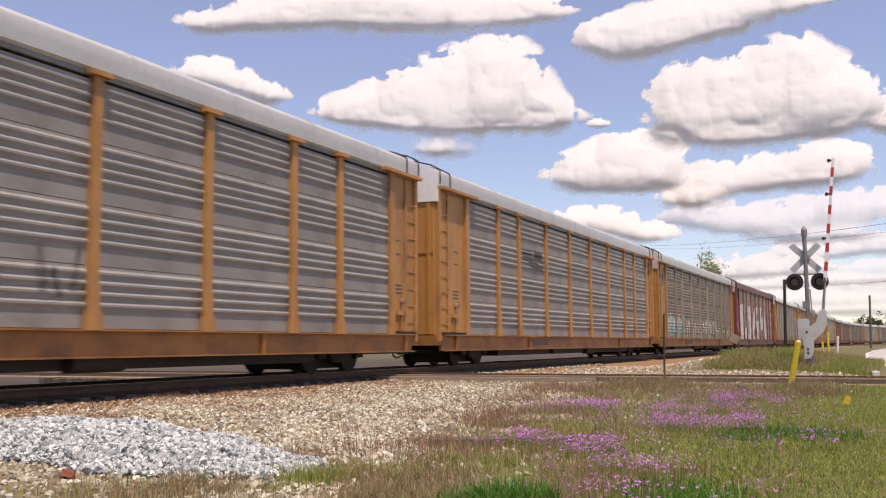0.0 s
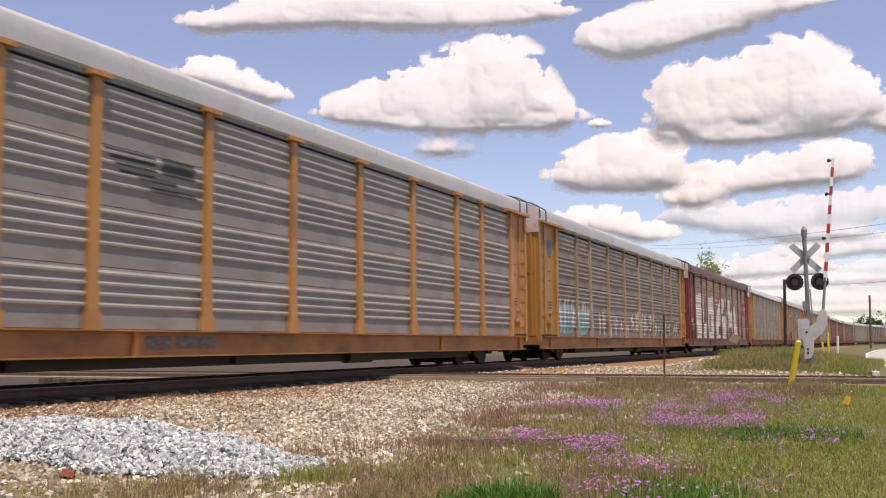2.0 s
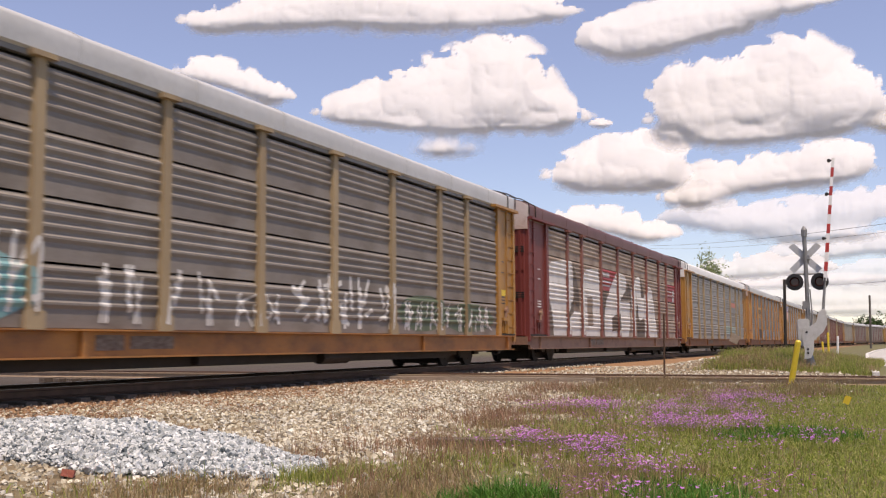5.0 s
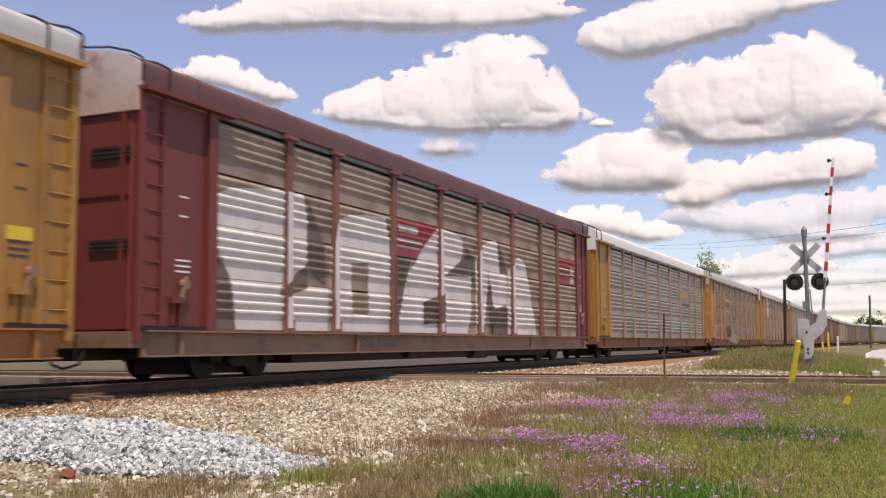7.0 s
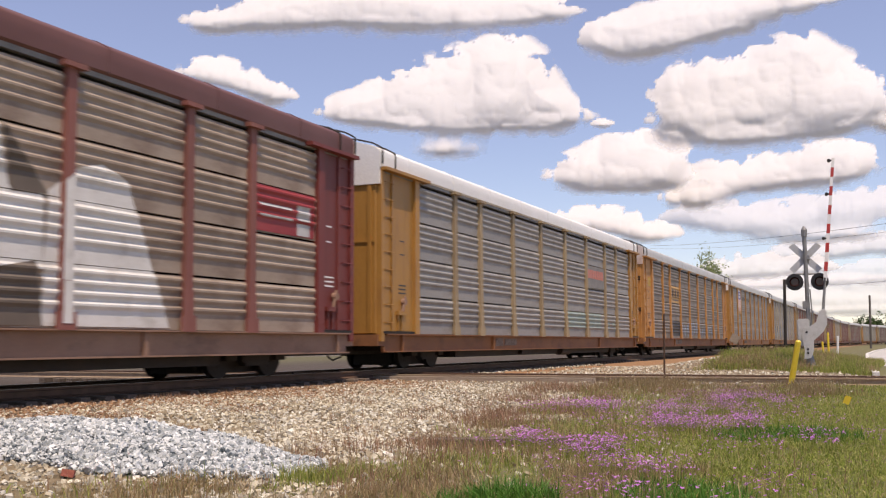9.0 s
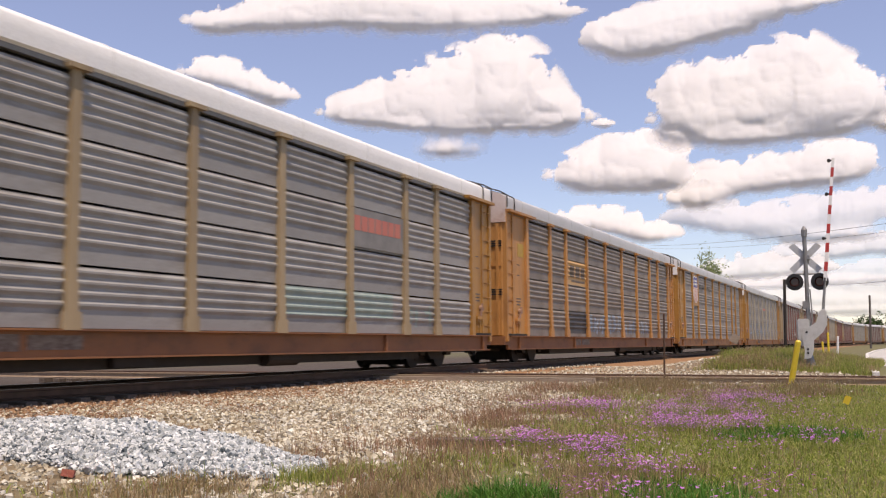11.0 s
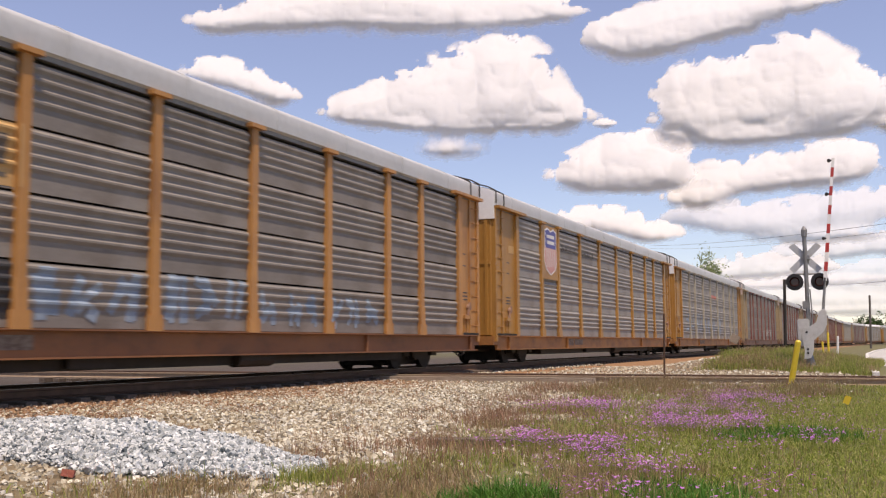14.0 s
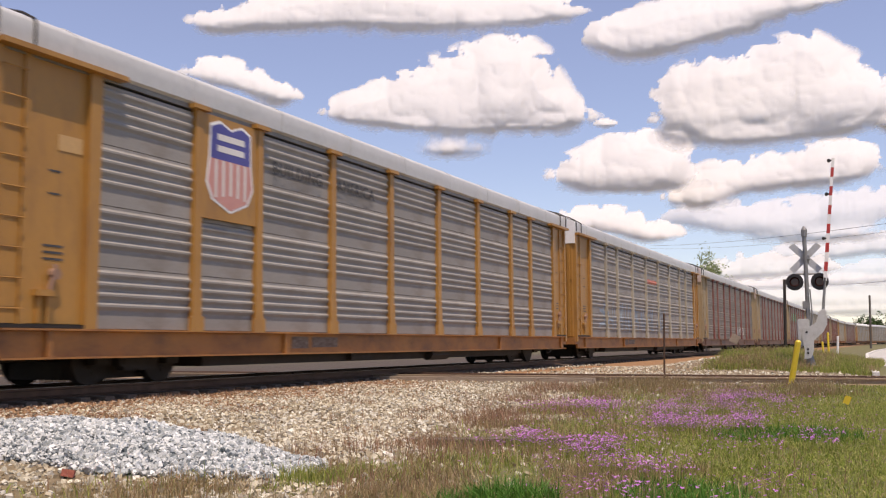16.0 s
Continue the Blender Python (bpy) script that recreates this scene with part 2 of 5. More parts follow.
def build_car(paint, panel, roof, sill, end_cap, post_paint, louvres, label):
    car = new("autorack_car")
    tagged(car, label, "freight car", "autorack cars of the train")
    P, S = M[paint], M[sill]
    bm = bmesh.new()
    prism(bm, roof_profile(), -HALF + 0.12, HALF - 0.62)
    part("roof", bm, M[roof], car, smooth=True)
    for x in np.arange(-HALF + 1.6, HALF - 1, 2.9):
        bm = bmesh.new()
        prof = [(y * 1.004, z + 0.012) for y, z in roof_profile()[:17]]
        prism(bm, prof + [(y * 0.99, z - 0.03) for y, z in prof[::-1]], x - 0.035, x + 0.035)
        part("roof_seam", bm, M[roof], car)
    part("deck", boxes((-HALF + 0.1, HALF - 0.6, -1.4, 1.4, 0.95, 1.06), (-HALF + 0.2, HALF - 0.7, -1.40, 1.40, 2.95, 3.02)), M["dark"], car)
    # centre sill, then a wide dark box added for the shade below the floor
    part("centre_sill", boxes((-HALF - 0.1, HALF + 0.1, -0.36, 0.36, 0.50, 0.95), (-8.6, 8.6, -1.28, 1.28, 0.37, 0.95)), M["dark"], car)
    for x in (-13.0, -11.9, 11.9, 12.8):
        part("cross_bearer", boxes((x - 0.06, x + 0.06, -1.42, 1.42, 0.60, 0.93)), M["dark"], car)
    part("brake_box", boxes((-3.2, -2.2, -1.42, -1.2, 0.40, 0.8)), M["dark"], car)
    bm = bmesh.new()
    tube(bm, (1.2, -1.3, 0.5), (2.4, -1.3, 0.5), 0.18, 12)
    part("brake_reservoir", bm, M["dark"], car)
    for s in (-1, 1):
        def yy(*v):
            return [s * q for q in v]
        bm = bmesh.new()
        web = [(1.50, SILL0 + 0.03), (1.60, SILL0 + 0.03), (1.60, SILL0), (1.42, SILL0), (1.42, SILL1), (1.62, SILL1), (1.62, SILL1 - 0.03), (1.50, SILL1 - 0.035)]
        prism(bm, [(s * y, z) for y, z in web], -HALF + 0.3, HALF - 0.8)
        for x in (-12.6, -6.2, 6.2, 12.6):
            box(bm, x - 0.05, x + 0.05, *sorted(yy(1.50, 1.58)), SILL0 + 0.03, SILL1 - 0.03)
        part("side_sill", bm, S, car)
        part("stencil_plate", boxes((-5.9, -5.25, *sorted(yy(1.50, 1.512)), 0.68, 0.93), (-5.1, -4.0, *sorted(yy(1.50, 1.512)), 0.70, 0.92)), M["stencil"], car, "dark plate with worn lettering")
        part("top_chord", boxes((-HALF + 0.3, HALF - 0.8, *sorted(yy(1.40, 1.53)), 5.065, 5.175)), M["strip"], car)
        # dark bar set behind the open gap between sheets and top chord
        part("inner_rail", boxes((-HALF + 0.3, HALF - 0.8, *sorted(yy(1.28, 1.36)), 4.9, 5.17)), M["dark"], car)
        for x in POSTS:
            bm = bmesh.new()
            prism(bm, [(s * (SIDE - 0.06), PAN0 - 0.02), (s * (SIDE + 0.06), PAN0 - 0.02), (s * (SIDE + 0.05), 5.10), (s * (SIDE - 0.06), 5.10)], x - 0.10, x + 0.10)
            prism(bm, [(s * (SIDE + 0.02), SILL1 - 0.01), (s * (SIDE + 0.075), SILL1 - 0.01), (s * (SIDE + 0.062), 1.75), (s * (SIDE + 0.02), 1.75)], x - 0.125, x + 0.125)
            prism(bm, [(s * (SIDE + 0.02), SILL1 - 0.02), (s * (SIDE + 0.082), SILL1 - 0.02), (s * (SIDE + 0.078), 1.28), (s * (SIDE + 0.02), 1.28)], x - 0.19, x + 0.19)
            part("post", bm, M[post_paint], car)
            part("post_cap", boxes((x - 0.24, x + 0.24, *sorted(yy(SIDE - 0.02, SIDE + 0.13)), 5.07, 5.15)), M[post_paint], car)
        for i in range(len(BAYS) - 1):
            w = round(BAYS[i + 1] - BAYS[i], 2)
            if (w, s, panel) not in SHEETS:
                SHEETS[(w, s, panel)] = sheet_mesh(w, s, M[panel], 0.012 if panel == "galv" else 0.04)
            me = SHEETS[(w, s, panel)]
            for r in range(ROWS):
                ob = new("panel", me)
                ob.parent, ob.location = car, ((BAYS[i] + BAYS[i + 1]) / 2, 0, PAN0 + r * ROW_H)
        for e in (-1, 1):
            x0, x1 = sorted((e * 11.8, at_end(e, 13.7)))
            part("end_panel", boxes((x0, x1, *sorted(yy(SIDE - 0.10, SIDE - 0.04)), PAN0 + 0.06, 5.14)), P, car)
            part("end_post", boxes((e * 11.8 - 0.13, e * 11.8 + 0.13, *sorted(yy(SIDE - 0.08, SIDE + 0.05)), PAN0 - 0.02, 5.12)), P, car)
            part("end_stiffener", boxes((at_end(e, 13.15) - 0.05, at_end(e, 13.15) + 0.05, *sorted(yy(SIDE - 0.05, SIDE + 0.0)), PAN0, 5.12)), P, car)
            part("eave", boxes((min(e * 11.2, at_end(e, 13.8)), max(e * 11.2, at_end(e, 13.8)), *sorted(yy(SIDE - 0.03, SIDE + 0.17)), 5.10, 5.18)), P, car)
            bm = boxes((min(at_end(e, 13.64), at_end(e, 13.8)), max(at_end(e, 13.64), at_end(e, 13.8)), *sorted(yy(SIDE - 0.16, SIDE + 0.02)), PAN0 - 0.2, 5.1))
            part("corner_post", bm, P, car)
            xa = at_end(e, 12.75)
            bm = boxes((xa - 0.17, xa + 0.17, *sorted(yy(SIDE - 0.05, SIDE + 0.06)), 1.50, 1.60), (xa - 0.12, xa - 0.07, *sorted(yy(SIDE - 0.05, SIDE + 0.02)), 1.1, 1.5), (xa + 0.07, xa + 0.12, *sorted(yy(SIDE - 0.05, SIDE + 0.02)), 1.1, 1.5))
            part("lock_bracket", bm, P, car)
            bm = bmesh.new()
            tube(bm, (xa + 0.1, s * (SIDE + 0.03), 1.58), (xa + 0.2, s * (SIDE + 0.05), 1.98), 0.035, 7)
            tube(bm, (xa + 0.2, s * (SIDE - 0.03), 1.84), (xa + 0.2, s * (SIDE + 0.07), 1.84), 0.09, 10)
            part("lock_lever", bm, M["sill_brown"], car, "rusty lock lever")
            part("sill_lip", boxes((x0, x1, *sorted(yy(SIDE - 0.10, SIDE + 0.03)), PAN0 - 0.005, PAN0 + 0.05)), M["dark"], car)
            for z in np.arange(1.3, 5.0, 0.44):
                bm = bmesh.new()
                grab(bm, *sorted((at_end(e, 13.22), at_end(e, 13.64))), s * (SIDE - 0.02), z, s * 0.09)
                part("ladder_rung", bm, P, car)
    for e in (-1, 1):
        for h in (-1, 1):
            y0, y1 = sorted((h * 0.02, h * 1.42))
            bm = boxes((*sorted((at_end(e, 13.70), at_end(e, 13.82))), y0, y1, 1.02, 4.74))
            bmesh.ops.bevel(bm, geom=bm.edges[:], offset=0.02, segments=1, affect="EDGES")
            door = part("end_door", bm, P, car)
            part("door_rib", boxes((*sorted((at_end(e, 13.81), at_end(e, 13.86))), h * 0.12 - 0.05, h * 0.12 + 0.05, 1.04, 4.72)), P, door)
            part("door_rib", boxes((*sorted((at_end(e, 13.81), at_end(e, 13.86))), h * 1.25 - 0.05, h * 1.25 + 0.05, 1.04, 4.72)), P, door)
            part("door_rail", boxes((*sorted((at_end(e, 13.81), at_end(e, 13.845))), y0 + 0.03, y1 - 0.03, 3.30, 3.36)), P, door)
            if louvres:
                for z in (2.35, 3.95):
                    for q in range(3):
                        part("louvre", boxes((*sorted((at_end(e, 13.81), at_end(e, 13.86))), *sorted((h * 0.55, h * 1.40)), z + 0.075 * q, z + 0.075 * q + 0.05)), M["dark"], door, "black louvre slat")
        cap = roof_profile()[:17]
        bm = bmesh.new()
        f = [bm.verts.new((at_end(e, 13.86), y * 0.985, z - 0.01)) for y, z in [(-1.57, 4.76)] + cap + [(1.57, 4.76)]]
        g = [bm.verts.new((at_end(e, 13.70), y * 0.985, z - 0.01)) for y, z in [(-1.57, 4.76)] + cap + [(1.57, 4.76)]]
        bm.faces.new(f), bm.faces.new(g[::-1])
        for k in range(len(f)):
            bm.faces.new((f[k], g[k], g[(k + 1) % len(f)], f[(k + 1) % len(f)]))
        part("end_cap", bm, M[end_cap], car, "painted roof-end gable")
        for x, lift in ((13.80, 0.06), (13.1, 0.025)):
            bm = bmesh.new()
            arc = [(at_end(e, x), y * 1.01, z + lift) for y, z in cap[1:-1]]
            pipe(bm, arc, 0.022)
            part("roof_hoop", bm, M["dark"], car, "thin dark hoop over the roof end")
        bm = boxes((*sorted((at_end(e, 13.5), at_end(e, 13.88))), -1.5, 1.5, 0.72, 1.0))
        part("end_sill", bm, S, car)
        bm = boxes((*sorted((at_end(e, 13.8), e * 14.12)), -0.1, 0.1, 0.72, 0.94))
        box(bm, *sorted((e * 14.05, e * 14.245)), -0.16, 0.14, 0.70, 0.98)
        part("coupler", bm, M["dark"], car)
        bm = bmesh.new()
        for a, b in (((13.8, -0.5, 0.75), (13.95, -0.5, 0.45)), ((13.95, -0.5, 0.45), (14.24, -0.45, 0.38))):
            tube(bm, (e * a[0], *a[1:]), (e * b[0], *b[1:]), 0.025, 6)
        part("brake_hose", bm, M["dark"], car)
        build_truck(car, e * 10.1)
    return car


SHEETS = {}
M["end_dirty"] = surface("stained white paint", (0.55, 0.42, 0.36), (0.68, 0.60, 0.55), 1.2, 0.6, 0, 0.05, 25, ((0.34, 0.16, 0.11), 2.0, 0.5, 0.7))
M["stencil"] = surface("dark stencil paint", (0.10, 0.06, 0.04), (0.25, 0.2, 0.16), 9, 0.7, 0, 0, 40, stretch=(1, 1, 2))
PITCH_LEN = 28.5
FIRST = 27.4 + 11.8                             # centre of the second car at the start
kinds = [
    ("orange", "galv", "roof_grey", "sill_orange", "white", "orange", False, "galvanized autorack car with faded orange posts and pale grey roof"),
    ("orange", "galv", "roof_grey", "sill_orange", "white", "orange", False, "galvanized autorack car with faded orange posts and black lettering"),
    ("yellow", "galv_brown", "roof_grey", "sill_orange", "end_dirty", "tan", False, "grimy autorack car with tan posts and teal graffiti"),
    ("red", "galv_red", "roof_red", "sill_brown", "end_dirty", "red_tan", True, "oxide red autorack car with large white graffiti letters"),
    ("yellow", "galv_new", "roof_white", "sill_rust", "roof_white", "tan", False, "bright galvanized autorack car with white roof and orange-red sign"),
    ("orange", "galv_brown", "roof_grey", "sill_rust", "end_dirty", "orange", True, "brownish autorack car with orange sign panel and blue graffiti"),
    ("yellow", "galv", "roof_grey", "sill_orange", "white", "yellow", False, "galvanized autorack car with yellow ends and a shield emblem"),
    ("yellow", "galv", "roof_grey", "sill_orange", "white", "grey_tan", False, "galvanized autorack car with yellow ends and faint blue graffiti"),
    ("tan", "galv_brown", "roof_grey", "sill_brown", "end_dirty", "red_tan", False, "dirty brown autorack car with tan ends"),
]
order = [-1, 0, 1, 2, 3, 4, 5, 6, 7, 8, 9, 10, 11, 12, 13, 14, 15, 16, 17, 18, 19, 20]
far_kind = {8: 8, 9: 8, 10: 7, 11: 8, 12: 8, 13: 7, 14: 8, 15: 4, 16: 7, 17: 8, 18: 4, 19: 8, 20: 8}
cars = []
models = {}
for n in order:
    if n + 1 < len(kinds):
        models[n + 1] = build_car(*kinds[n + 1])
        cars.append((n, models[n + 1]))
    else:
        cars.append((n, copy_thing(models[far_kind[n]], Matrix())))


# ---- ground ----
def smooth(a, b, v):
    k = min(1.0, max(0.0, (v - a) / (b - a)))
    return k * k * (3 - 2 * k)


def meadow_edge(x):
    return 4.3 + 0.13 * (x - 8)


def in_meadow(x, y):
    """How grassy the ground is at a place, 0 to 1."""
    wob = 0.7 * noise.noise(Vector((x * 0.7, y * 0.7, 3))) + 0.3 * noise.noise(Vector((x * 2.1, y * 2.1, 5)))
    a = smooth(-0.5, 0.5, meadow_edge(x) - y + wob) if x < 22.7 else 0
    b = smooth(-0.3, 0.5, 8.55 - (x * 0.66 + y * 0.75) + 0.9 * wob)
    c = smooth(0, 1.0, x - 30.0 + wob) * smooth(-0.6, 0.6, 4.9 + 0.02 * (x - 30) - y + wob)
    return max(a, 0.55 * b, c)


def pile_height(x, y):
    """The heap of fresh rock: a low ridge."""
    u, v = (x - 7.95) * 0.26 + (y - 7.1) * 0.965, (x - 7.95) * 0.965 - (y - 7.1) * 0.26
    k = 1 - (u / 2.5) ** 2 - (v / 1.2) ** 2 + 0.22 * noise.noise(Vector((x * 1.3, y * 1.3, 4)))
    return 0.24 * max(0.0, k) ** 0.8 + (0.05 * noise.noise(Vector((x * 2, y * 2, 9))) if k > 0 else 0)


def ground_height(x, y):
    h = -0.16
    h -= 0.22 * smooth(11.2, 4.5, y) * smooth(23, 18, x) + 0.08 * smooth(25, 30, x)
    if 11.2 < y < 15:
        h = -0.15 + 0.09 * smooth(12.15, 12.45, y) * smooth(14.6, 14.0, y)
    h -= 0.25 * smooth(16, 20, y)
    h += 0.035 * noise.noise(Vector((x * 0.5, y * 0.5, 0))) * smooth(0.5, 3, abs(y - TRACK_Y)) * smooth(0.8, 2.5, abs(x - 23.75))
    g = math.exp(-((x - 36) / 5.5) ** 2 - ((y - 4.2) / 3.2) ** 2)
    return h + 0.60 * g


def shade_zone(name, grass, dirt, gravel):
    """Ground colours by the plan's zones: grassy soil, rusty dirt by the rails, pale gravel, oily track bed with the
    train's shade painted in.
    """
    m, nt, b = nodes_of(name)
    vec = texcoord(nt)
    zone = nt.nodes.new("ShaderNodeAttribute")
    zone.attribute_name = "zone"
    sep = nt.nodes.new("ShaderNodeSeparateColor")
    link(nt, zone.outputs[0], sep.inputs[0])
    coarse, mid, fine = fbm(nt, vec, 0.8), fbm(nt, vec, 6.0, 6, 0.7), fbm(nt, vec, 45.0, 3)
    def pair(c):
        return blend(nt, remap(nt, mid, 0.32, 0.68), c[0], c[1])
    col = pair(gravel)
    col = blend(nt, sep.outputs[1], col, pair(dirt))
    # oily dark bed, with shade under and behind the train put into the colour
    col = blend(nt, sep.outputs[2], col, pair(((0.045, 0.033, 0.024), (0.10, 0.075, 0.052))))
    col = blend(nt, sep.outputs[0], col, blend(nt, remap(nt, coarse, 0.4, 0.6), pair(grass[:2]), pair(grass[1:])))
    col = blend(nt, 0.5, col, blend(nt, remap(nt, fine, 0.3, 0.7), (0.5, 0.48, 0.46), (1, 1, 1)), "MULTIPLY")
    link(nt, col, b.inputs["Base Color"])
    b.inputs["Roughness"].default_value = 0.95
    bp = nt.nodes.new("ShaderNodeBump")
    bp.inputs["Strength"].default_value, bp.inputs["Distance"].default_value = 0.8, 0.03
    link(nt, mid, bp.inputs["Height"])
    link(nt, bp.outputs[0], b.inputs["Normal"])
    return m


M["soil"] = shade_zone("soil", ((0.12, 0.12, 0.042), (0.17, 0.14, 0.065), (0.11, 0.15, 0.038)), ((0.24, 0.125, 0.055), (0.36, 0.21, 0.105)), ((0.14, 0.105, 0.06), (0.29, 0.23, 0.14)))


def build_ground():
    xs = [-4500, -1500, -500, -150, -60, -30, -15] + list(np.arange(-8, 46, 0.3)) + [48, 52, 58, 65, 75, 90, 120, 160, 220, 320, 500, 900, 2000, 4500]
    ys = [-4500, -1500, -400, -120, -50, -25, -14] + list(np.arange(-9, 24, 0.3)) + [25, 28, 34, 45, 70, 120, 250, 600, 1500, 4500]
    verts, cols = [], []
    for x in xs:
        for y in ys:
            verts.append((x, y, ground_height(x, y)))
            grass = in_meadow(x, y) if abs(x) < 60 and abs(y) < 30 else 0.85
            if y > 44 or x < -8:
                grass = 0.6
            elif y > 9:
                grass = 0.0
            dirt = smooth(8.6, 10.6, y + 0.8 * noise.noise(Vector((x * 0.8, y * 0.8, 2)))) * (1 if y < 32 else 0.3)
            if x > 25.5:
                dirt = max(dirt, 0.6 * smooth(5, 8, y))
            # blue: track bed and ground beyond, darkened to stand for the train's shade
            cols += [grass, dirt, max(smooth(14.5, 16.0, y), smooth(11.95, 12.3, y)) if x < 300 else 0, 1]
    n = len(ys)
    faces = [(i * n + j, (i + 1) * n + j, (i + 1) * n + j + 1, i * n + j + 1) for i in range(len(xs) - 1) for j in range(n - 1)]
    me = bpy.data.meshes.new("ground")
    me.from_pydata(verts, [], faces)
    att = me.color_attributes.new("zone", "FLOAT_COLOR", "POINT")
    att.data.foreach_set("color", cols)
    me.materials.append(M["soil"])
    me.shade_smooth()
    tagged(new("ground", me), "gravel, dirt and grassy soil beside the railway, track bed darkened with painted shade", "ground", kind="structure")


build_ground()


# ---- loose stones, grass and flowers ----
def island_colours(name, colours, rough=0.9, translucent=0.0, spread=0.25):
    """Each piece of the mesh takes its own shade between the colours."""
    m, nt, b = nodes_of(name)
    geo = nt.nodes.new("ShaderNodeNewGeometry")
    ramp = nt.nodes.new("ShaderNodeValToRGB")
    el = ramp.color_ramp.elements
    while len(el) < len(colours):
        el.new(0.5)
    for k, c in enumerate(colours):
        el[k].position, el[k].color = k / (len(colours) - 1), (*c, 1)
    link(nt, geo.outputs["Random Per Island"], ramp.inputs[0])
    grain = fbm(nt, texcoord(nt), 60, 3)
    col = blend(nt, spread, ramp.outputs[0], blend(nt, remap(nt, grain, 0.3, 0.7), (0.4, 0.38, 0.36), (1, 1, 1)), "MULTIPLY")
    link(nt, col, b.inputs["Base Color"])
    b.inputs["Roughness"].default_value = rough
    b.inputs["Specular IOR Level"].default_value = 0.25
    if translucent:
        tr, mx = nt.nodes.new("ShaderNodeBsdfTranslucent"), nt.nodes.new("ShaderNodeMixShader")
        link(nt, col, tr.inputs[0])
        mx.inputs[0].default_value = translucent
        link(nt, b.outputs[0], mx.inputs[1]), link(nt, tr.outputs[0], mx.inputs[2])
        link(nt, mx.outputs[0], nt.nodes["Material Output"].inputs[0])
    return m


M["pale_stone"] = island_colours("pale crushed rock", [(0.09, 0.11, 0.115), (0.36, 0.395, 0.40), (0.64, 0.67, 0.665), (0.30, 0.32, 0.31), (0.78, 0.80, 0.79), (0.42, 0.44, 0.43)], spread=0.15)
M["ballast"] = island_colours("tan ballast stone", [(0.13, 0.095, 0.055), (0.44, 0.385, 0.27), (0.68, 0.64, 0.51), (0.26, 0.20, 0.12), (0.77, 0.75, 0.65), (0.17, 0.15, 0.12), (0.54, 0.475, 0.33)])
M["rust_stone"] = island_colours("rust-stained ballast", [(0.10, 0.06, 0.035), (0.27, 0.15, 0.08), (0.38, 0.24, 0.14), (0.20, 0.12, 0.08), (0.50, 0.40, 0.28)])
M["grass"] = island_colours("green grass", [(0.12, 0.165, 0.03), (0.29, 0.37, 0.065), (0.42, 0.44, 0.12), (0.17, 0.24, 0.04), (0.52, 0.47, 0.20), (0.32, 0.38, 0.075)], 0.7, 0.45, 0.1)
M["russet"] = island_colours("russet weed stalks", [(0.26, 0.13, 0.09), (0.38, 0.21, 0.14), (0.30, 0.19, 0.11), (0.46, 0.31, 0.20), (0.20, 0.14, 0.07)], 0.8, 0.25, 0.1)
M["dry_grass"] = island_colours("dry grass", [(0.40, 0.29, 0.16), (0.52, 0.41, 0.24), (0.25, 0.20, 0.09), (0.38, 0.23, 0.14), (0.22, 0.22, 0.08)], 0.8, 0.3, 0.1)
M["lush"] = island_colours("lush leaves", [(0.05, 0.15, 0.02), (0.09, 0.24, 0.035), (0.15, 0.31, 0.06)], 0.5, 0.35, 0.1)
M["purple"] = island_colours("purple petals", [(0.44, 0.12, 0.50), (0.60, 0.20, 0.64), (0.70, 0.34, 0.76), (0.52, 0.15, 0.46)], 0.7, 0.3, 0.05)
M["mauve"] = island_colours("faded mauve flower heads", [(0.30, 0.16, 0.24), (0.36, 0.22, 0.30), (0.26, 0.15, 0.16)], 0.8, 0.3, 0.05)
M["white_petal"] = island_colours("cream petals", [(0.62, 0.60, 0.48), (0.70, 0.68, 0.60), (0.6, 0.5, 0.2)], 0.7, 0.3, 0.05)

rng = np.random.default_rng(7)
CORNERS = np.array([(x, y, z) for x in (-1, 1) for y in (-1, 1) for z in (-1, 1)], float)
SIDES = np.array(((0, 1, 3, 2), (4, 6, 7, 5), (0, 4, 5, 1), (2, 3, 7, 6), (0, 2, 6, 4), (1, 5, 7, 3)))


def random_turns(n):
    q = rng.normal(size=(n, 4))
    q /= np.linalg.norm(q, axis=1)[:, None]
    w, x, y, z = q.T
    return np.stack([np.stack([1 - 2 * (y * y + z * z), 2 * (x * y - z * w), 2 * (x * z + y * w)], 1),
                     np.stack([2 * (x * y + z * w), 1 - 2 * (x * x + z * z), 2 * (y * z - x * w)], 1),
                     np.stack([2 * (x * z - y * w), 2 * (y * z + x * w), 1 - 2 * (x * x + y * y)], 1)], 1)


def scatter(name, verts, faces, material, label, category, kind="stuff"):
    me = bpy.data.meshes.new(name)
    me.from_pydata(verts.reshape(-1, 3).tolist(), [], faces)
    me.materials.append(material)
    return tagged(new(name, me), label, category, kind=kind)


def stones(name, spots, sizes, material, label):
    """Broken stones: cubes with jittered corners, each turned at random."""
    n = len(spots)
    c = CORNERS[None] * rng.uniform(0.45, 1.1, (n, 8, 3)) * rng.uniform(0.55, 1.15, (n, 1, 3))
    c = np.einsum("nij,nkj->nki", random_turns(n), c) * (np.asarray(sizes)[:, None, None] * 0.5) + np.asarray(spots)[:, None]
    f = (SIDES[None] + 8 * np.arange(n)[:, None, None]).reshape(-1, 4)
    return scatter(name, c, f.tolist(), material, label, "stones")


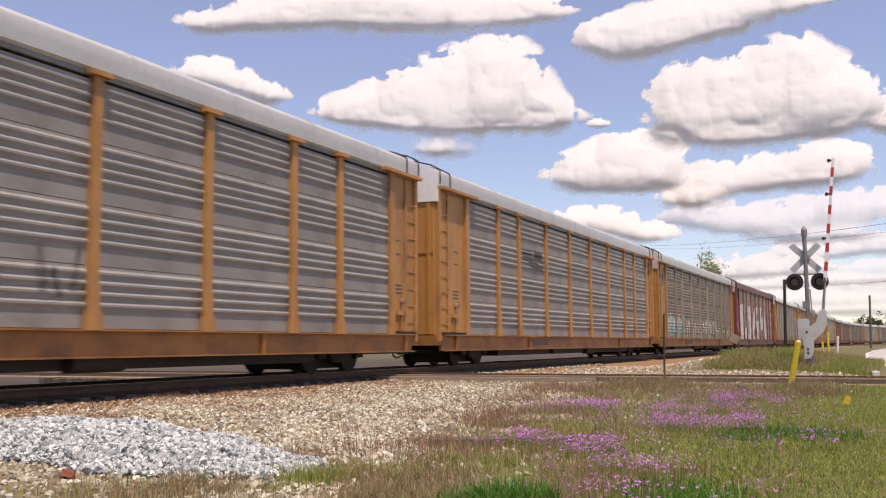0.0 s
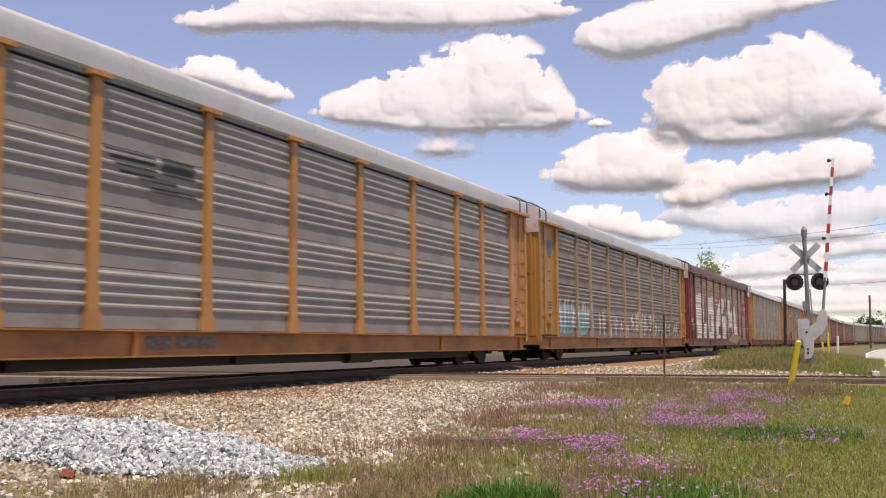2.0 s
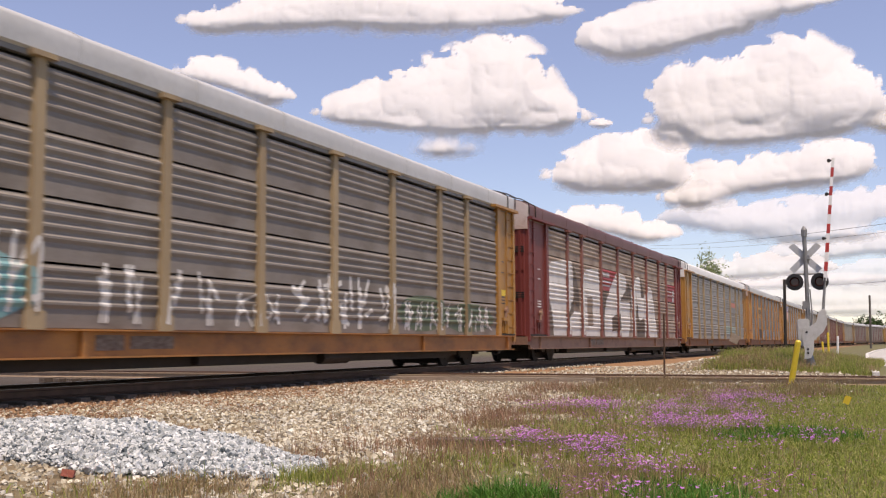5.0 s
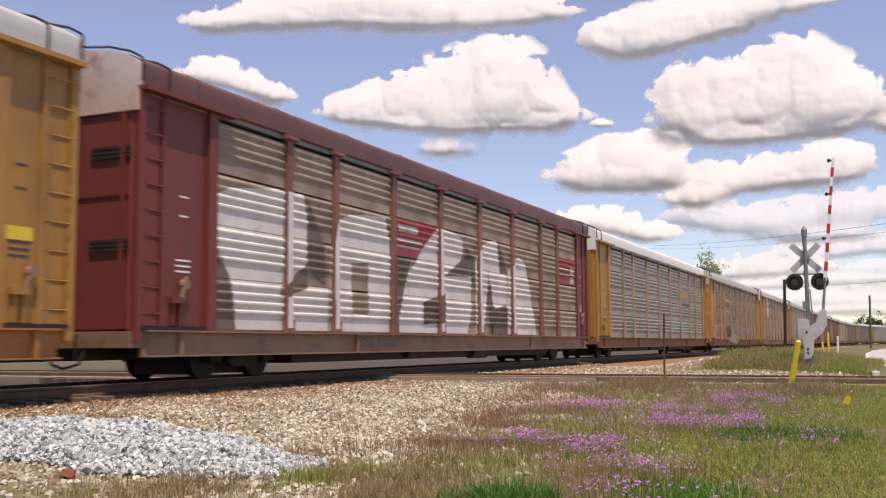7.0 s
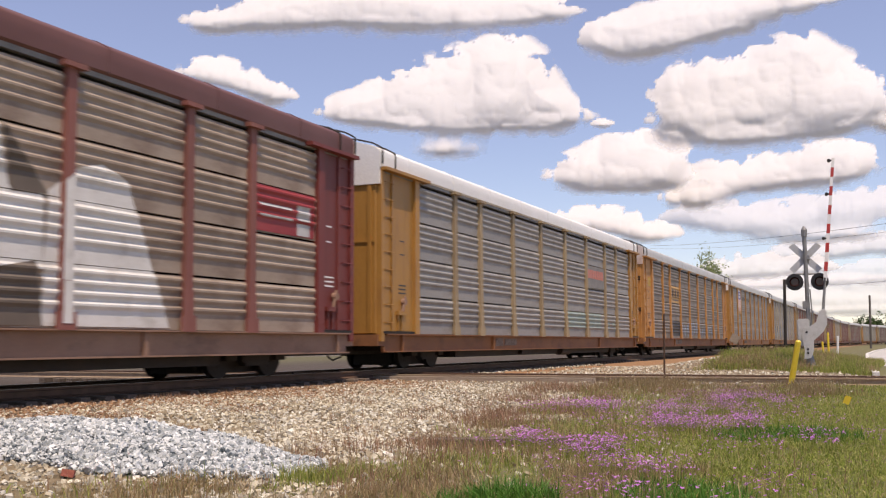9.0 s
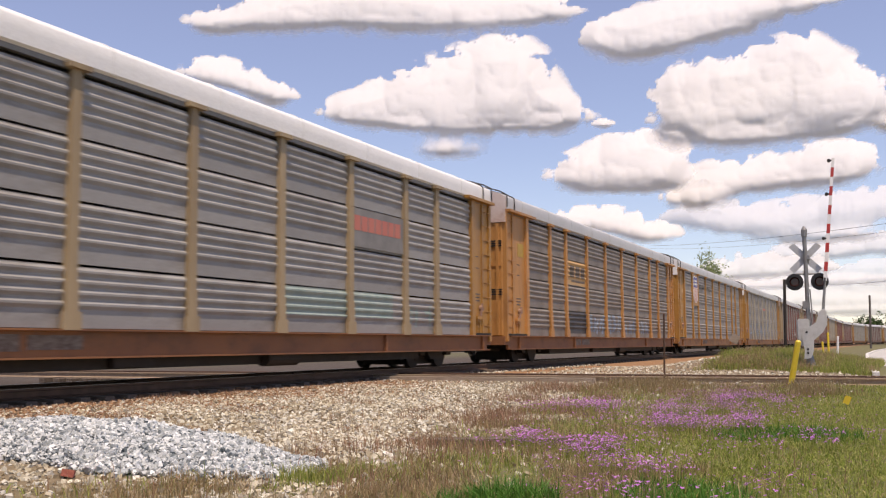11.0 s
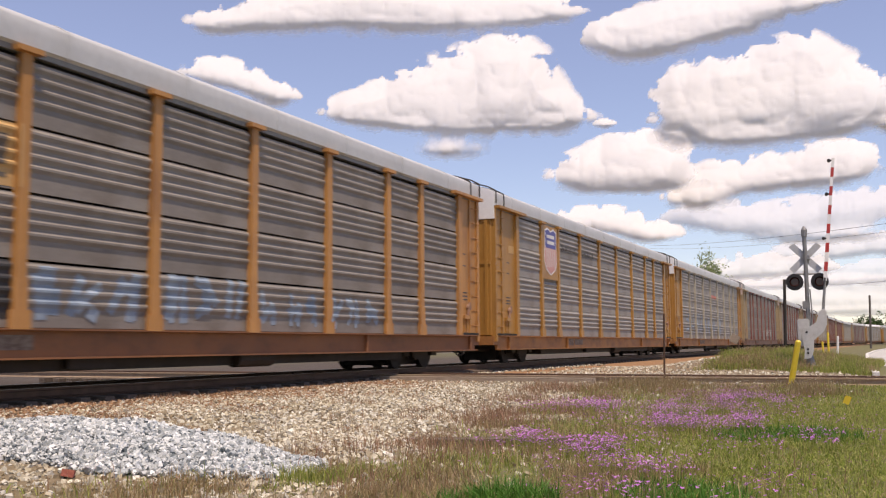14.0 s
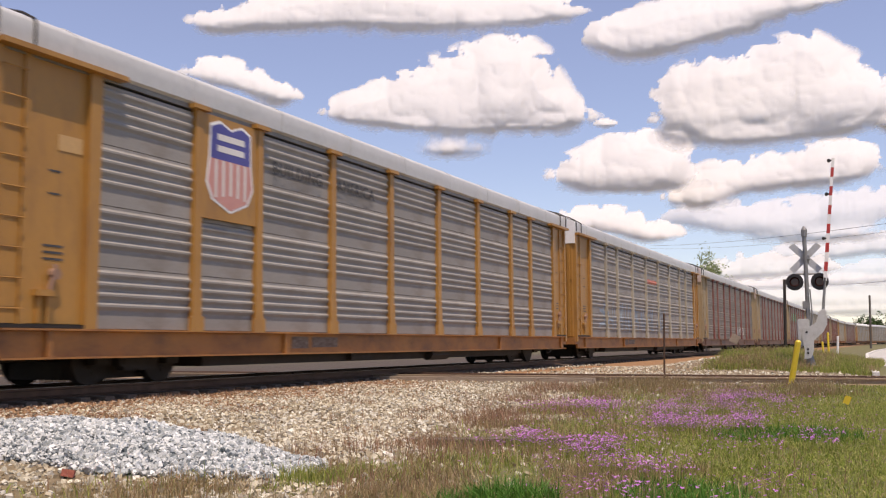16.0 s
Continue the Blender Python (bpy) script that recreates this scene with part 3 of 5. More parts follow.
def blades(name, spots, heights, widths, lean, material, label, category="grass"):
    """Bent grass blades: a tapered strip and a tip."""
    n = len(spots)
    p, h, w = np.asarray(spots), np.asarray(heights)[:, None], np.asarray(widths)[:, None]
    a = rng.uniform(0, math.tau, n)
    side = np.stack([np.cos(a), np.sin(a), 0 * a], 1)
    b = rng.uniform(0, math.tau, n)
    out = np.stack([np.cos(b), np.sin(b), 0 * b], 1) * (rng.uniform(0, 1, n) ** 1.3 * lean)[:, None]
    up = np.array((0, 0, 1.0))
    mid = p + up * h * 0.55 + out * h * 0.3
    tip = p + up * h * (1 - 0.25 * (out ** 2).sum(1)[:, None]) + out * h
    v = np.stack([p - side * w / 2, p + side * w / 2, mid + side * w * 0.4, mid - side * w * 0.4, tip], 1)
    k = 5 * np.arange(n)[:, None]
    faces = (np.array([[0, 1, 2, 3]]) + k).tolist() + (np.array([[3, 2, 4]]) + k).tolist()
    return scatter(name, v, faces, material, label, category)


def spots_where(weight, count, x0, x1, y0, y1, lift=0.0):
    """Random places on the ground, kept by chance as the weight says."""
    got = []
    for x, y in zip(rng.uniform(x0, x1, count), rng.uniform(y0, y1, count)):
        if rng.random() < weight(x, y):
            got.append((x, y, ground_height(x, y) + lift))
    return np.array(got)


def sight(x, y):
    """The stretch of ground in the wedge before the stand."""
    a = math.degrees(math.atan2(y, x))
    return 1.0 if -5 < a < 54 and x * 0.91 + y * 0.41 > 5.0 else 0.0


def clump(x, y, f=0.9, seed=1):
    return smooth(-0.25, 0.35, noise.noise(Vector((x * f, y * f, seed))))


# fresh rock heap
heap = [(x, y, ground_height(x, y) + pile_height(x, y)) for x, y in zip(rng.uniform(5.9, 10.0, 80000), rng.uniform(4.0, 10.4, 80000)) if pile_height(x, y) > 0.03]
heap = np.array(heap)
stones("gravel_pile", heap + rng.normal(0, 0.012, heap.shape), 0.016 + 0.046 * rng.random(len(heap)) ** 1.8, M["pale_stone"], "heap of fresh pale grey crushed rock")
bm = bmesh.new()
xs, ys = np.arange(5.7, 10.3, 0.15), np.arange(3.8, 10.6, 0.15)
g = [[bm.verts.new((x, y, ground_height(x, y) + pile_height(x, y) - 0.035)) for y in ys] for x in xs]
for i in range(len(xs) - 1):
    for j in range(len(ys) - 1):
        bm.faces.new((g[i][j], g[i + 1][j], g[i + 1][j + 1], g[i][j + 1]))
tagged(new("gravel_pile_core", mesh_of("gravel_pile_core", bm, M["strip"], True)), "grey grit inside the rock heap", "stones", kind="stuff")

W = lambda x, y: sight(x, y) * (1 - 0.9 * in_meadow(x, y)) * smooth(11.9, 9.5, y) * (0.25 + 0.75 * clump(x, y, 0.55, 4)) * (0.15 + 0.85 * smooth(34, 10, x))
sp = spots_where(W, 150000, 4.5, 22.3, 2.0, 12.0, 0.003)
stones("ballast_stones", sp, 0.018 + 0.055 * rng.random(len(sp)) ** 1.4, M["ballast"], "scattered tan and cream ballast stones")
W = lambda x, y: sight(x, y) * smooth(8.4, 10.5, y) * (0.4 + 0.6 * clump(x, y, 0.8, 6))
sp = spots_where(W, 26000, 8, 26, 8.0, 12.2, 0.003)
stones("rusty_ballast", sp, rng.uniform(0.02, 0.07, len(sp)), M["rust_stone"], "rust-stained ballast along the main track")
W = lambda x, y: sight(x, y) * (1 - in_meadow(x, y)) * (0.8 if 22 < x < 29 else 0.3)
sp = spots_where(W, 22000, 22.2, 42, 1.0, 12.0, 0.003)
stones("far_ballast", sp, rng.uniform(0.04, 0.09, len(sp)), M["ballast"], "pale ballast stones along the crossing track")
W = lambda x, y: 0.0 if abs(y - 12.35) < 0.1 or abs(y - 13.85) < 0.1 else 1.0
sp = spots_where(W, 16000, 8, 60, 11.9, 17.5, 0.0)
stones("track_ballast", sp, rng.uniform(0.04, 0.08, len(sp)), M["rust_stone"], "dirty ballast between the rails")

# grass
dens = lambda x, y: in_meadow(x, y) * sight(x, y) * smooth(30, 7, math.hypot(x, y))
green = lambda x, y: dens(x, y) * (0.1 + 0.9 * clump(x, y, 0.45, 11)) * (0.25 + 0.75 * clump(x, y, 2.2, 13)) * (0.3 + 0.7 * smooth(4.5, 1.5, y))
dry = lambda x, y: dens(x, y) * (0.1 + 0.9 * clump(x, y, 0.7, 17)) * (0.25 + 0.75 * clump(x, y, 2.6, 19)) * (0.12 + 0.88 * smooth(1.0, 4.0, y))
sp = spots_where(green, 400000, 5.0, 22.6, -0.6, 7.0)
tall = lambda sp, f, k: np.array([0.55 + 0.9 * clump(x, y, f, k) for x, y, z in sp])
blades("meadow_grass", sp, rng.uniform(0.03, 0.12, len(sp)) * (0.6 + 0.4 * np.clip((sp[:, 1] - 0.8) / 2, 0, 1.5)) * tall(sp, 2.2, 13), rng.uniform(0.005, 0.013, len(sp)), 2.0, M["grass"], "green meadow grass beside the tracks")
sp = spots_where(lambda x, y: in_meadow(x, y) * sight(x, y) * smooth(3.4, 1.6, y) * (0.35 + 0.65 * clump(x, y, 1.4, 15)) * smooth(34, 12, x), 200000, 6.0, 22.6, -1.6, 3.6)
blades("short_turf", sp, rng.uniform(0.02, 0.075, len(sp)), rng.uniform(0.006, 0.015, len(sp)), 2.2, M["grass"], "short green turf")
sp = spots_where(dry, 190000, 5.0, 22.6, -0.6, 7.0)
blades("dry_grass", sp, rng.uniform(0.04, 0.17, len(sp)) * tall(sp, 2.6, 19), rng.uniform(0.003, 0.008, len(sp)), 1.8, M["dry_grass"], "dry brown grass and weed stalks")
sp = spots_where(lambda x, y: in_meadow(x, y) * smooth(1.1, 0.2, abs(x - 20.9 - 0.5 * math.sin(y * 1.7)) / 1.3) * (0.1 + 0.9 * clump(x, y, 0.9, 51)) * smooth(0.2, 1.6, y), 40000, 19.3, 22.4, 0, 7)
blades("tall_weeds", sp, rng.uniform(0.08, 0.26, len(sp)), rng.uniform(0.004, 0.010, len(sp)), 0.5, M["dry_grass"], "tall dry weeds along the crossing track")
sp = spots_where(lambda x, y: in_meadow(x, y) * sight(x, y), 120000, 29.5, 46, 0.5, 7.5)
blades("bank_grass", sp, rng.uniform(0.05, 0.26, len(sp)) * tall(sp, 1.1, 29), rng.uniform(0.008, 0.02, len(sp)), 1.3, M["grass"], "rough green grass on the low bank")
sp = spots_where(lambda x, y: in_meadow(x, y) * sight(x, y) * clump(x, y, 0.4, 23), 70000, 29.5, 46, 0.5, 7.5)
blades("bank_dry_grass", sp, rng.uniform(0.08, 0.36, len(sp)), rng.uniform(0.006, 0.016, len(sp)), 1.0, M["dry_grass"], "dry stalks on the low bank")


def rim(x, y):
    """The weedy seam between gravel and meadow."""
    e = meadow_edge(x) - y + 0.9 * noise.noise(Vector((x * 0.6, y * 0.6, 71)))
    return math.exp(-((e + 0.1) / 0.9) ** 2)


sp = spots_where(lambda x, y: sight(x, y) * rim(x, y) * clump(x, y, 0.8, 61) ** 1.5 * smooth(5.5, 9, x), 90000, 6, 22.6, 2.0, 8.0)
blades("russet_weeds", sp, rng.uniform(0.05, 0.24, len(sp)), rng.uniform(0.004, 0.009, len(sp)), 0.7, M["russet"], "russet weeds along the edge of the gravel")
sp = spots_where(lambda x, y: sight(x, y) * (1 - in_meadow(x, y)) * smooth(0.28, 0.5, noise.noise(Vector((x * 1.1, y * 1.1, 83)))) * (1 if pile_height(x, y) < 0.02 else 0), 60000, 7, 22.6, 3.5, 11.6)
blades("gravel_sprigs", sp, rng.uniform(0.03, 0.13, len(sp)), rng.uniform(0.004, 0.009, len(sp)), 0.9, M["russet"], "low russet sprigs growing through the gravel")
sp = spots_where(lambda x, y: in_meadow(x, y) * sight(x, y) * smooth(9.2, 7.5, x * 0.66 + y * 0.75) * (1 if pile_height(x, y) < 0.05 else 0) * clump(x, y, 1.1, 91), 60000, 5.2, 9.0, 1.5, 8.8)
blades("fore_weeds", sp, rng.uniform(0.04, 0.17, len(sp)), rng.uniform(0.003, 0.008, len(sp)), 0.9, M["dry_grass"], "dry weeds before the rock heap")


def tuft(x, y, r, n, hmin, hmax, w, material, label):
    a, d = rng.uniform(0, math.tau, n), r * np.sqrt(rng.uniform(0, 1, n))
    sp = np.stack([x + d * np.cos(a), y + d * np.sin(a), 0 * a], 1)
    sp[:, 2] = [ground_height(*q) for q in sp[:, :2]]
    ob = blades("grass_tuft", sp, rng.uniform(hmin, hmax, n), rng.uniform(w * 0.5, w, n), 1.0, material, label, "grass tuft")
    return tagged(ob, group="grass tufts")


tuft(6.55, 2.42, 0.3, 900, 0.10, 0.26, 0.014, M["lush"], "lush bright green broad-bladed grass tuft")
tuft(6.45, 2.75, 0.22, 350, 0.08, 0.18, 0.012, M["lush"], "low green grass tuft in the meadow")
tuft(7.4, 1.45, 0.5, 900, 0.06, 0.18, 0.012, M["lush"], "bright green grass patch among flowers")
tuft(12.4, 1.25, 0.9, 1500, 0.06, 0.18, 0.012, M["lush"], "bright green grass patch in the meadow")
tuft(7.25, 4.45, 0.28, 420, 0.06, 0.20, 0.009, M["grass"], "small green tuft at the foot of the rock heap")
tuft(6.4, 5.15, 0.18, 200, 0.05, 0.15, 0.008, M["dry_grass"], "small dry tuft at the foot of the rock heap")
tuft(12.6, 4.9, 0.28, 260, 0.05, 0.18, 0.010, M["dry_grass"], "yellowish weed tuft in the gravel")


def flowers(name, spots, heights, size, material, label, petals=7):
    """Flower heads: small rings of tilted petals on their stems' tops."""
    n = len(spots)
    top = np.asarray(spots) + np.stack([0 * heights, 0 * heights, heights], 1)
    v, f = [], []
    tilt = random_turns(n)
    for k in range(petals):
        a = k * math.tau / petals
        d, e = np.array((math.cos(a), math.sin(a), 0.35)), np.array((-math.sin(a), math.cos(a), 0))
        quad = np.stack([d * 0.05, d * 0.55 + e * 0.28, d * 1.0, d * 0.55 - e * 0.28])
        v.append(top[:, None] + np.einsum("nij,kj->nki", tilt * 0.35 + np.eye(3) * 0.65, quad) * size * rng.uniform(0.6, 1.2, (n, 1, 1)))
    v = np.stack(v, 1)
    f = (np.arange(n * petals)[:, None] * 4 + np.arange(4)).tolist()
    return scatter(name, v, f, material, label, "flowers")


def patches(rows):
    """Weight that peaks in drifts: rows of x, y, radius along and across the sight, strength."""
    def weight(x, y):
        a = math.atan2(y, x)
        d = math.hypot(x, y)
        best = 0
        for px, py, ra, rd, s in rows:
            pa, pd = math.atan2(py, px), math.hypot(px, py)
            best = max(best, s * math.exp(-(((a - pa) * pd / ra) ** 2) - ((d - pd) / rd) ** 2))
        return best * clump(x, y, 2.0, 31) ** 2
    return weight


drifts = patches([(10.0, 2.9, 0.55, 0.45, 1.0), (10.3, 3.7, 0.4, 0.4, 0.8), (13.1, 2.3, 0.9, 0.7, 0.9), (18.3, 2.6, 0.7, 1.2, 0.8), (15.9, 4.6, 0.7, 0.9, 0.7),
                  (8.2, 2.1, 0.5, 0.5, 0.35), (7.3, 2.5, 0.15, 0.15, 0.9), (11.2, 0.5, 0.5, 0.5, 0.4), (6.7, 1.8, 0.3, 0.4, 0.35), (7.3, 1.0, 0.3, 0.35, 0.3), (10.2, 1.4, 0.3, 0.3, 0.5), (15.5, 2.9, 1.0, 0.9, 0.5)])
sp = spots_where(drifts, 330000, 5.5, 21.5, 0.0, 6.2)
hs = rng.uniform(0.10, 0.24, len(sp))
flowers("purple_flowers", sp, hs, 0.017, M["purple"], "drifts of small purple wild flowers")
blades("flower_stems", sp, hs, np.full(len(sp), 0.004), 0.05, M["grass"], "thin stems of the purple flowers", "flowers")
sp = spots_where(lambda x, y: 0.5 * in_meadow(x, y) * sight(x, y) * clump(x, y, 0.9, 41), 3200, 5.5, 22, 0, 6.5)
flowers("mauve_seed_heads", sp, rng.uniform(0.12, 0.32, len(sp)), 0.018, M["mauve"], "faded mauve seed heads among the grass", 6)
sp = spots_where(lambda x, y: 0.35 * in_meadow(x, y) * sight(x, y) * smooth(16, 20, x), 2600, 14, 22.5, 0, 6)
flowers("white_flowers", sp, rng.uniform(0.15, 0.35, len(sp)), 0.022, M["white_petal"], "scattered small cream flowers", 6)

M["rail_tan"] = surface("tan rusty rail", (0.30, 0.21, 0.14), (0.38, 0.29, 0.20), 5, 0.75, 0.15, 0.2, 30)
M["timber_pale"] = surface("bleached timber", (0.30, 0.24, 0.18), (0.40, 0.33, 0.26), 3, 0.9, 0, 0.4, 50, stretch=(6, 1, 6))
M["brick"] = surface("red brick", (0.32, 0.09, 0.06), (0.40, 0.13, 0.09), 12, 0.9, 0, 0.4, 60)
M["concrete"] = surface("pale concrete", (0.42, 0.41, 0.38), (0.52, 0.51, 0.48), 0.5, 0.9, 0, 0.2, 20)
M["concrete_white"] = surface("white concrete", (0.60, 0.59, 0.56), (0.70, 0.69, 0.66), 0.8, 0.9, 0, 0.2, 20)
M["yard"] = surface("pale packed gravel", (0.34, 0.29, 0.23), (0.46, 0.41, 0.35), 0.5, 0.95, 0, 0.4, 15)
M["alu"] = surface("weathered aluminium", (0.20, 0.20, 0.195), (0.30, 0.30, 0.29), 6, 0.5, 0.4, 0.1, 40)
M["alu_pale"] = surface("pale grey enamel", (0.44, 0.44, 0.42), (0.54, 0.54, 0.52), 5, 0.5, 0, 0.1, 40, ((0.3, 0.26, 0.2), 6, 0.6, 0.85))
M["sign_back"] = surface("bare sign metal", (0.42, 0.43, 0.43), (0.55, 0.56, 0.56), 5, 0.5, 0.3, 0.1, 40)
M["black_paint"] = surface("matt black paint", (0.014, 0.013, 0.013), (0.03, 0.026, 0.024), 6, 0.55, 0, 0.05, 40)
M["red_glass"] = surface("dark red lens", (0.05, 0.006, 0.005), (0.09, 0.012, 0.01), 10, 0.15, 0, 0, 40)
M["gate_red"] = surface("red reflective sheet", (0.50, 0.035, 0.03), (0.42, 0.05, 0.04), 6, 0.45, 0, 0, 40)
M["gate_white"] = surface("white reflective sheet", (0.76, 0.76, 0.74), (0.82, 0.82, 0.80), 6, 0.45, 0, 0, 40)
M["bollard"] = surface("yellow bollard paint", (0.72, 0.50, 0.03), (0.78, 0.58, 0.05), 5, 0.5, 0, 0.1, 40, ((0.4, 0.25, 0.08), 7, 0.62, 0.85))
M["creosote"] = surface("dark creosoted wood", (0.02, 0.017, 0.015), (0.05, 0.04, 0.032), 4, 0.85, 0, 0.3, 40, stretch=(4, 4, 0.5))
M["pole_wood"] = surface("grey pole wood", (0.10, 0.085, 0.07), (0.16, 0.14, 0.12), 4, 0.85, 0, 0.3, 40, stretch=(4, 4, 0.5))
M["wire"] = surface("dark cable", (0.09, 0.09, 0.09), (0.13, 0.13, 0.13), 4, 0.6, 0, 0, 40)

# ---- tracks ----
def rail_profile(y):
    return [(y - 0.07, -0.17), (y + 0.07, -0.17), (y + 0.07, -0.155), (y + 0.012, -0.13), (y + 0.012, -0.045), (y + 0.036, -0.035), (y + 0.036, -0.006), (y + 0.028, 0.0),
            (y - 0.028, 0.0), (y - 0.036, -0.006), (y - 0.036, -0.035), (y - 0.012, -0.045), (y - 0.012, -0.13), (y - 0.07, -0.155)]


for s in (-1, 1):
    bm = bmesh.new()
    prof = rail_profile(s * 0.7525)
    rings = []
    for q in [-60, 0, 60, 120, 180, 250] + [250 + 20 * k for k in range(1, 30)]:
        x, y, a = on_track(q)
        rings.append([bm.verts.new((x - math.sin(a) * p, y + math.cos(a) * p, z + RAIL_Z)) for p, z in prof])
    for a, b in zip(rings, rings[1:]):
        for k in range(14):
            bm.faces.new((a[k], b[k], b[(k + 1) % 14], a[(k + 1) % 14]))
    r = tagged(new("rail", mesh_of("rail", bm, M["rail"])), "dark rusty steel rail of the main track", "rail", "main track rails")
    part("rail_head", boxes((-60, 250, TRACK_Y + s * 0.7525 - 0.026, TRACK_Y + s * 0.7525 + 0.026, RAIL_Z - 0.002, RAIL_Z + 0.003)), M["railtop"], r, "worn shiny running surface")

bm = bmesh.new()
box(bm, -0.11, 0.11, -1.3, 1.3, -0.32, -0.165)
bmesh.ops.bevel(bm, geom=bm.edges[:], offset=0.012, segments=1, affect="EDGES")
tie = new("tie", mesh_of("tie", bm, M["tie"]))
tagged(tie, "weathered dark timber tie under the rails", "railway tie", "ties of the main track")
tie.location = (-8, TRACK_Y, RAIL_Z)
for k in range(1, 110):
    x = -8 + 0.55 * k
    if abs(x - 23.75) > 1.2:
        copy_thing(tie, pose(x, TRACK_Y, RAIL_Z + rng.uniform(-0.01, 0.005), 0, 0, rng.uniform(-1, 1)))

CROSS_X = 23.0
for x in (CROSS_X, CROSS_X + 1.505):
    bm = bmesh.new()
    prism(bm, rail_profile(0), -60, 60)
    bmesh.ops.rotate(bm, matrix=Matrix.Rotation(math.pi / 2, 3, "Z"), verts=bm.verts[:])
    r = new("rail", mesh_of("rail", bm, M["rail_tan"] if x == CROSS_X else M["rail"]))
    r.location = (x, 0, -0.004)
    tagged(r, "rusty brown rail of the crossing track", "rail", "crossing track rails")
    # joint bars with bolts near the crossing
    for y in (11.3, 8.9):
        if x == CROSS_X:
            bar = part("joint_bar", boxes((-0.04, -0.015, y - 0.45, y + 0.45, -0.13, -0.05)), M["rail_tan"], r, "bolted joint bar")
            for q in (-0.33, -0.11, 0.11, 0.33):
                bm = bmesh.new()
                tube(bm, (-0.075, y + q, -0.09), (-0.04, y + q, -0.09), 0.022, 6)
                part("bolt", bm, M["dark"], bar)
bm = bmesh.new()
box(bm, -1.3, 1.3, -0.11, 0.11, -0.32, -0.168)
bmesh.ops.bevel(bm, geom=bm.edges[:], offset=0.012, segments=1, affect="EDGES")
tie2 = new("tie", mesh_of("tie", bm, M["tie"]))
tagged(tie2, "weathered timber tie of the crossing track", "railway tie", "ties of the crossing track")
tie2.location = (CROSS_X + 0.75, -2, 0)
for k in range(1, 46):
    y = -2 + 0.56 * k
    if abs(y - TRACK_Y) > 1.6:
        copy_thing(tie2, pose(CROSS_X + 0.75, y, rng.uniform(-0.012, 0.004), 0, 0, rng.uniform(-1.5, 1.5)))
# crossing frog: guard rails and a heavy timber at the corner
for y in (TRACK_Y - 0.7525 + 0.11, TRACK_Y + 0.7525 - 0.11):
    tagged(new("guard_rail", mesh_of("guard_rail", boxes((CROSS_X - 1.6, CROSS_X + 3.1, y - 0.03, y + 0.03, -0.15, RAIL_Z - 0.012)), M["rail"])), "short guard rail inside the track crossing", "rail", "guard rails of the crossing")
t = new("crossing_timber", mesh_of("crossing_timber", boxes((CROSS_X - 0.40, CROSS_X - 0.16, 6.4, 12.1, -0.24, -0.045)), M["timber_pale"]))
tagged(t, "pale weathered long timber along the crossing rail", "timber")
t = new("old_tie", mesh_of("old_tie", boxes((-0.75, 0.75, -0.11, 0.11, -0.03, 0.10)), M["tie"]))
t.matrix_world = pose(10.6, 4.05, ground_height(10.6, 4.05), 2, 0, -62)
tagged(t, "discarded rotting timber tie lying in the weeds", "railway tie")
b = new("brick", mesh_of("brick", boxes((-0.075, 0.075, -0.05, 0.05, 0, 0.06)), M["brick"]))
b.matrix_world = pose(6.43, 6.32, ground_height(6.43, 6.32) + 0.005, 12, 8, 40)
tagged(b, "broken red brick lying by the rock heap", "brick")

# ---- road ----
bm = bmesh.new()
edge = [(24.9, 0.15), (30, 0.45), (40, 0.85), (60, 1.4), (80, 1.9), (110, 1.9), (160, 0.5), (400, -12)]
lo = [bm.verts.new((x, y, ground_height(min(x, 45), -3) + 0.03)) for x, y in edge]
hi = [bm.verts.new((x, y - 7.5, ground_height(min(x, 45), -3) + 0.03)) for x, y in edge]
for k in range(len(edge) - 1):
    bm.faces.new((lo[k], lo[k + 1], hi[k + 1], hi[k]))
tagged(new("road", mesh_of("road", bm, M["concrete"])), "pale concrete road leading away", "road", kind="structure")
bm = bmesh.new()
for (xa, ya), (xb, yb) in zip(edge[1:-1], edge[2:]):
    z = ground_height(min(xa, 45), -3) + 0.03
    v = [bm.verts.new(p) for p in ((xa, ya, z - 0.1), (xb, yb, z - 0.1), (xb, yb + 0.18, z - 0.1), (xa, ya + 0.18, z - 0.1), (xa, ya, z + 0.12), (xb, yb, z + 0.12), (xb, yb + 0.18, z + 0.12), (xa, ya + 0.18, z + 0.12))]
    for f in ((0, 3, 2, 1), (4, 5, 6, 7), (0, 1, 5, 4), (1, 2, 6, 5), (2, 3, 7, 6), (3, 0, 4, 7)):
        bm.faces.new([v[i] for i in f])
tagged(new("kerb", mesh_of("kerb", bm, M["concrete_white"])), "low white concrete kerb along the road", "kerb", kind="structure")
tagged(new("far_yard", mesh_of("far_yard", boxes((20, 260, 58, 95, -0.7, -0.34)), M["yard"])), "pale paved yard beyond the tracks", "pavement", kind="structure")


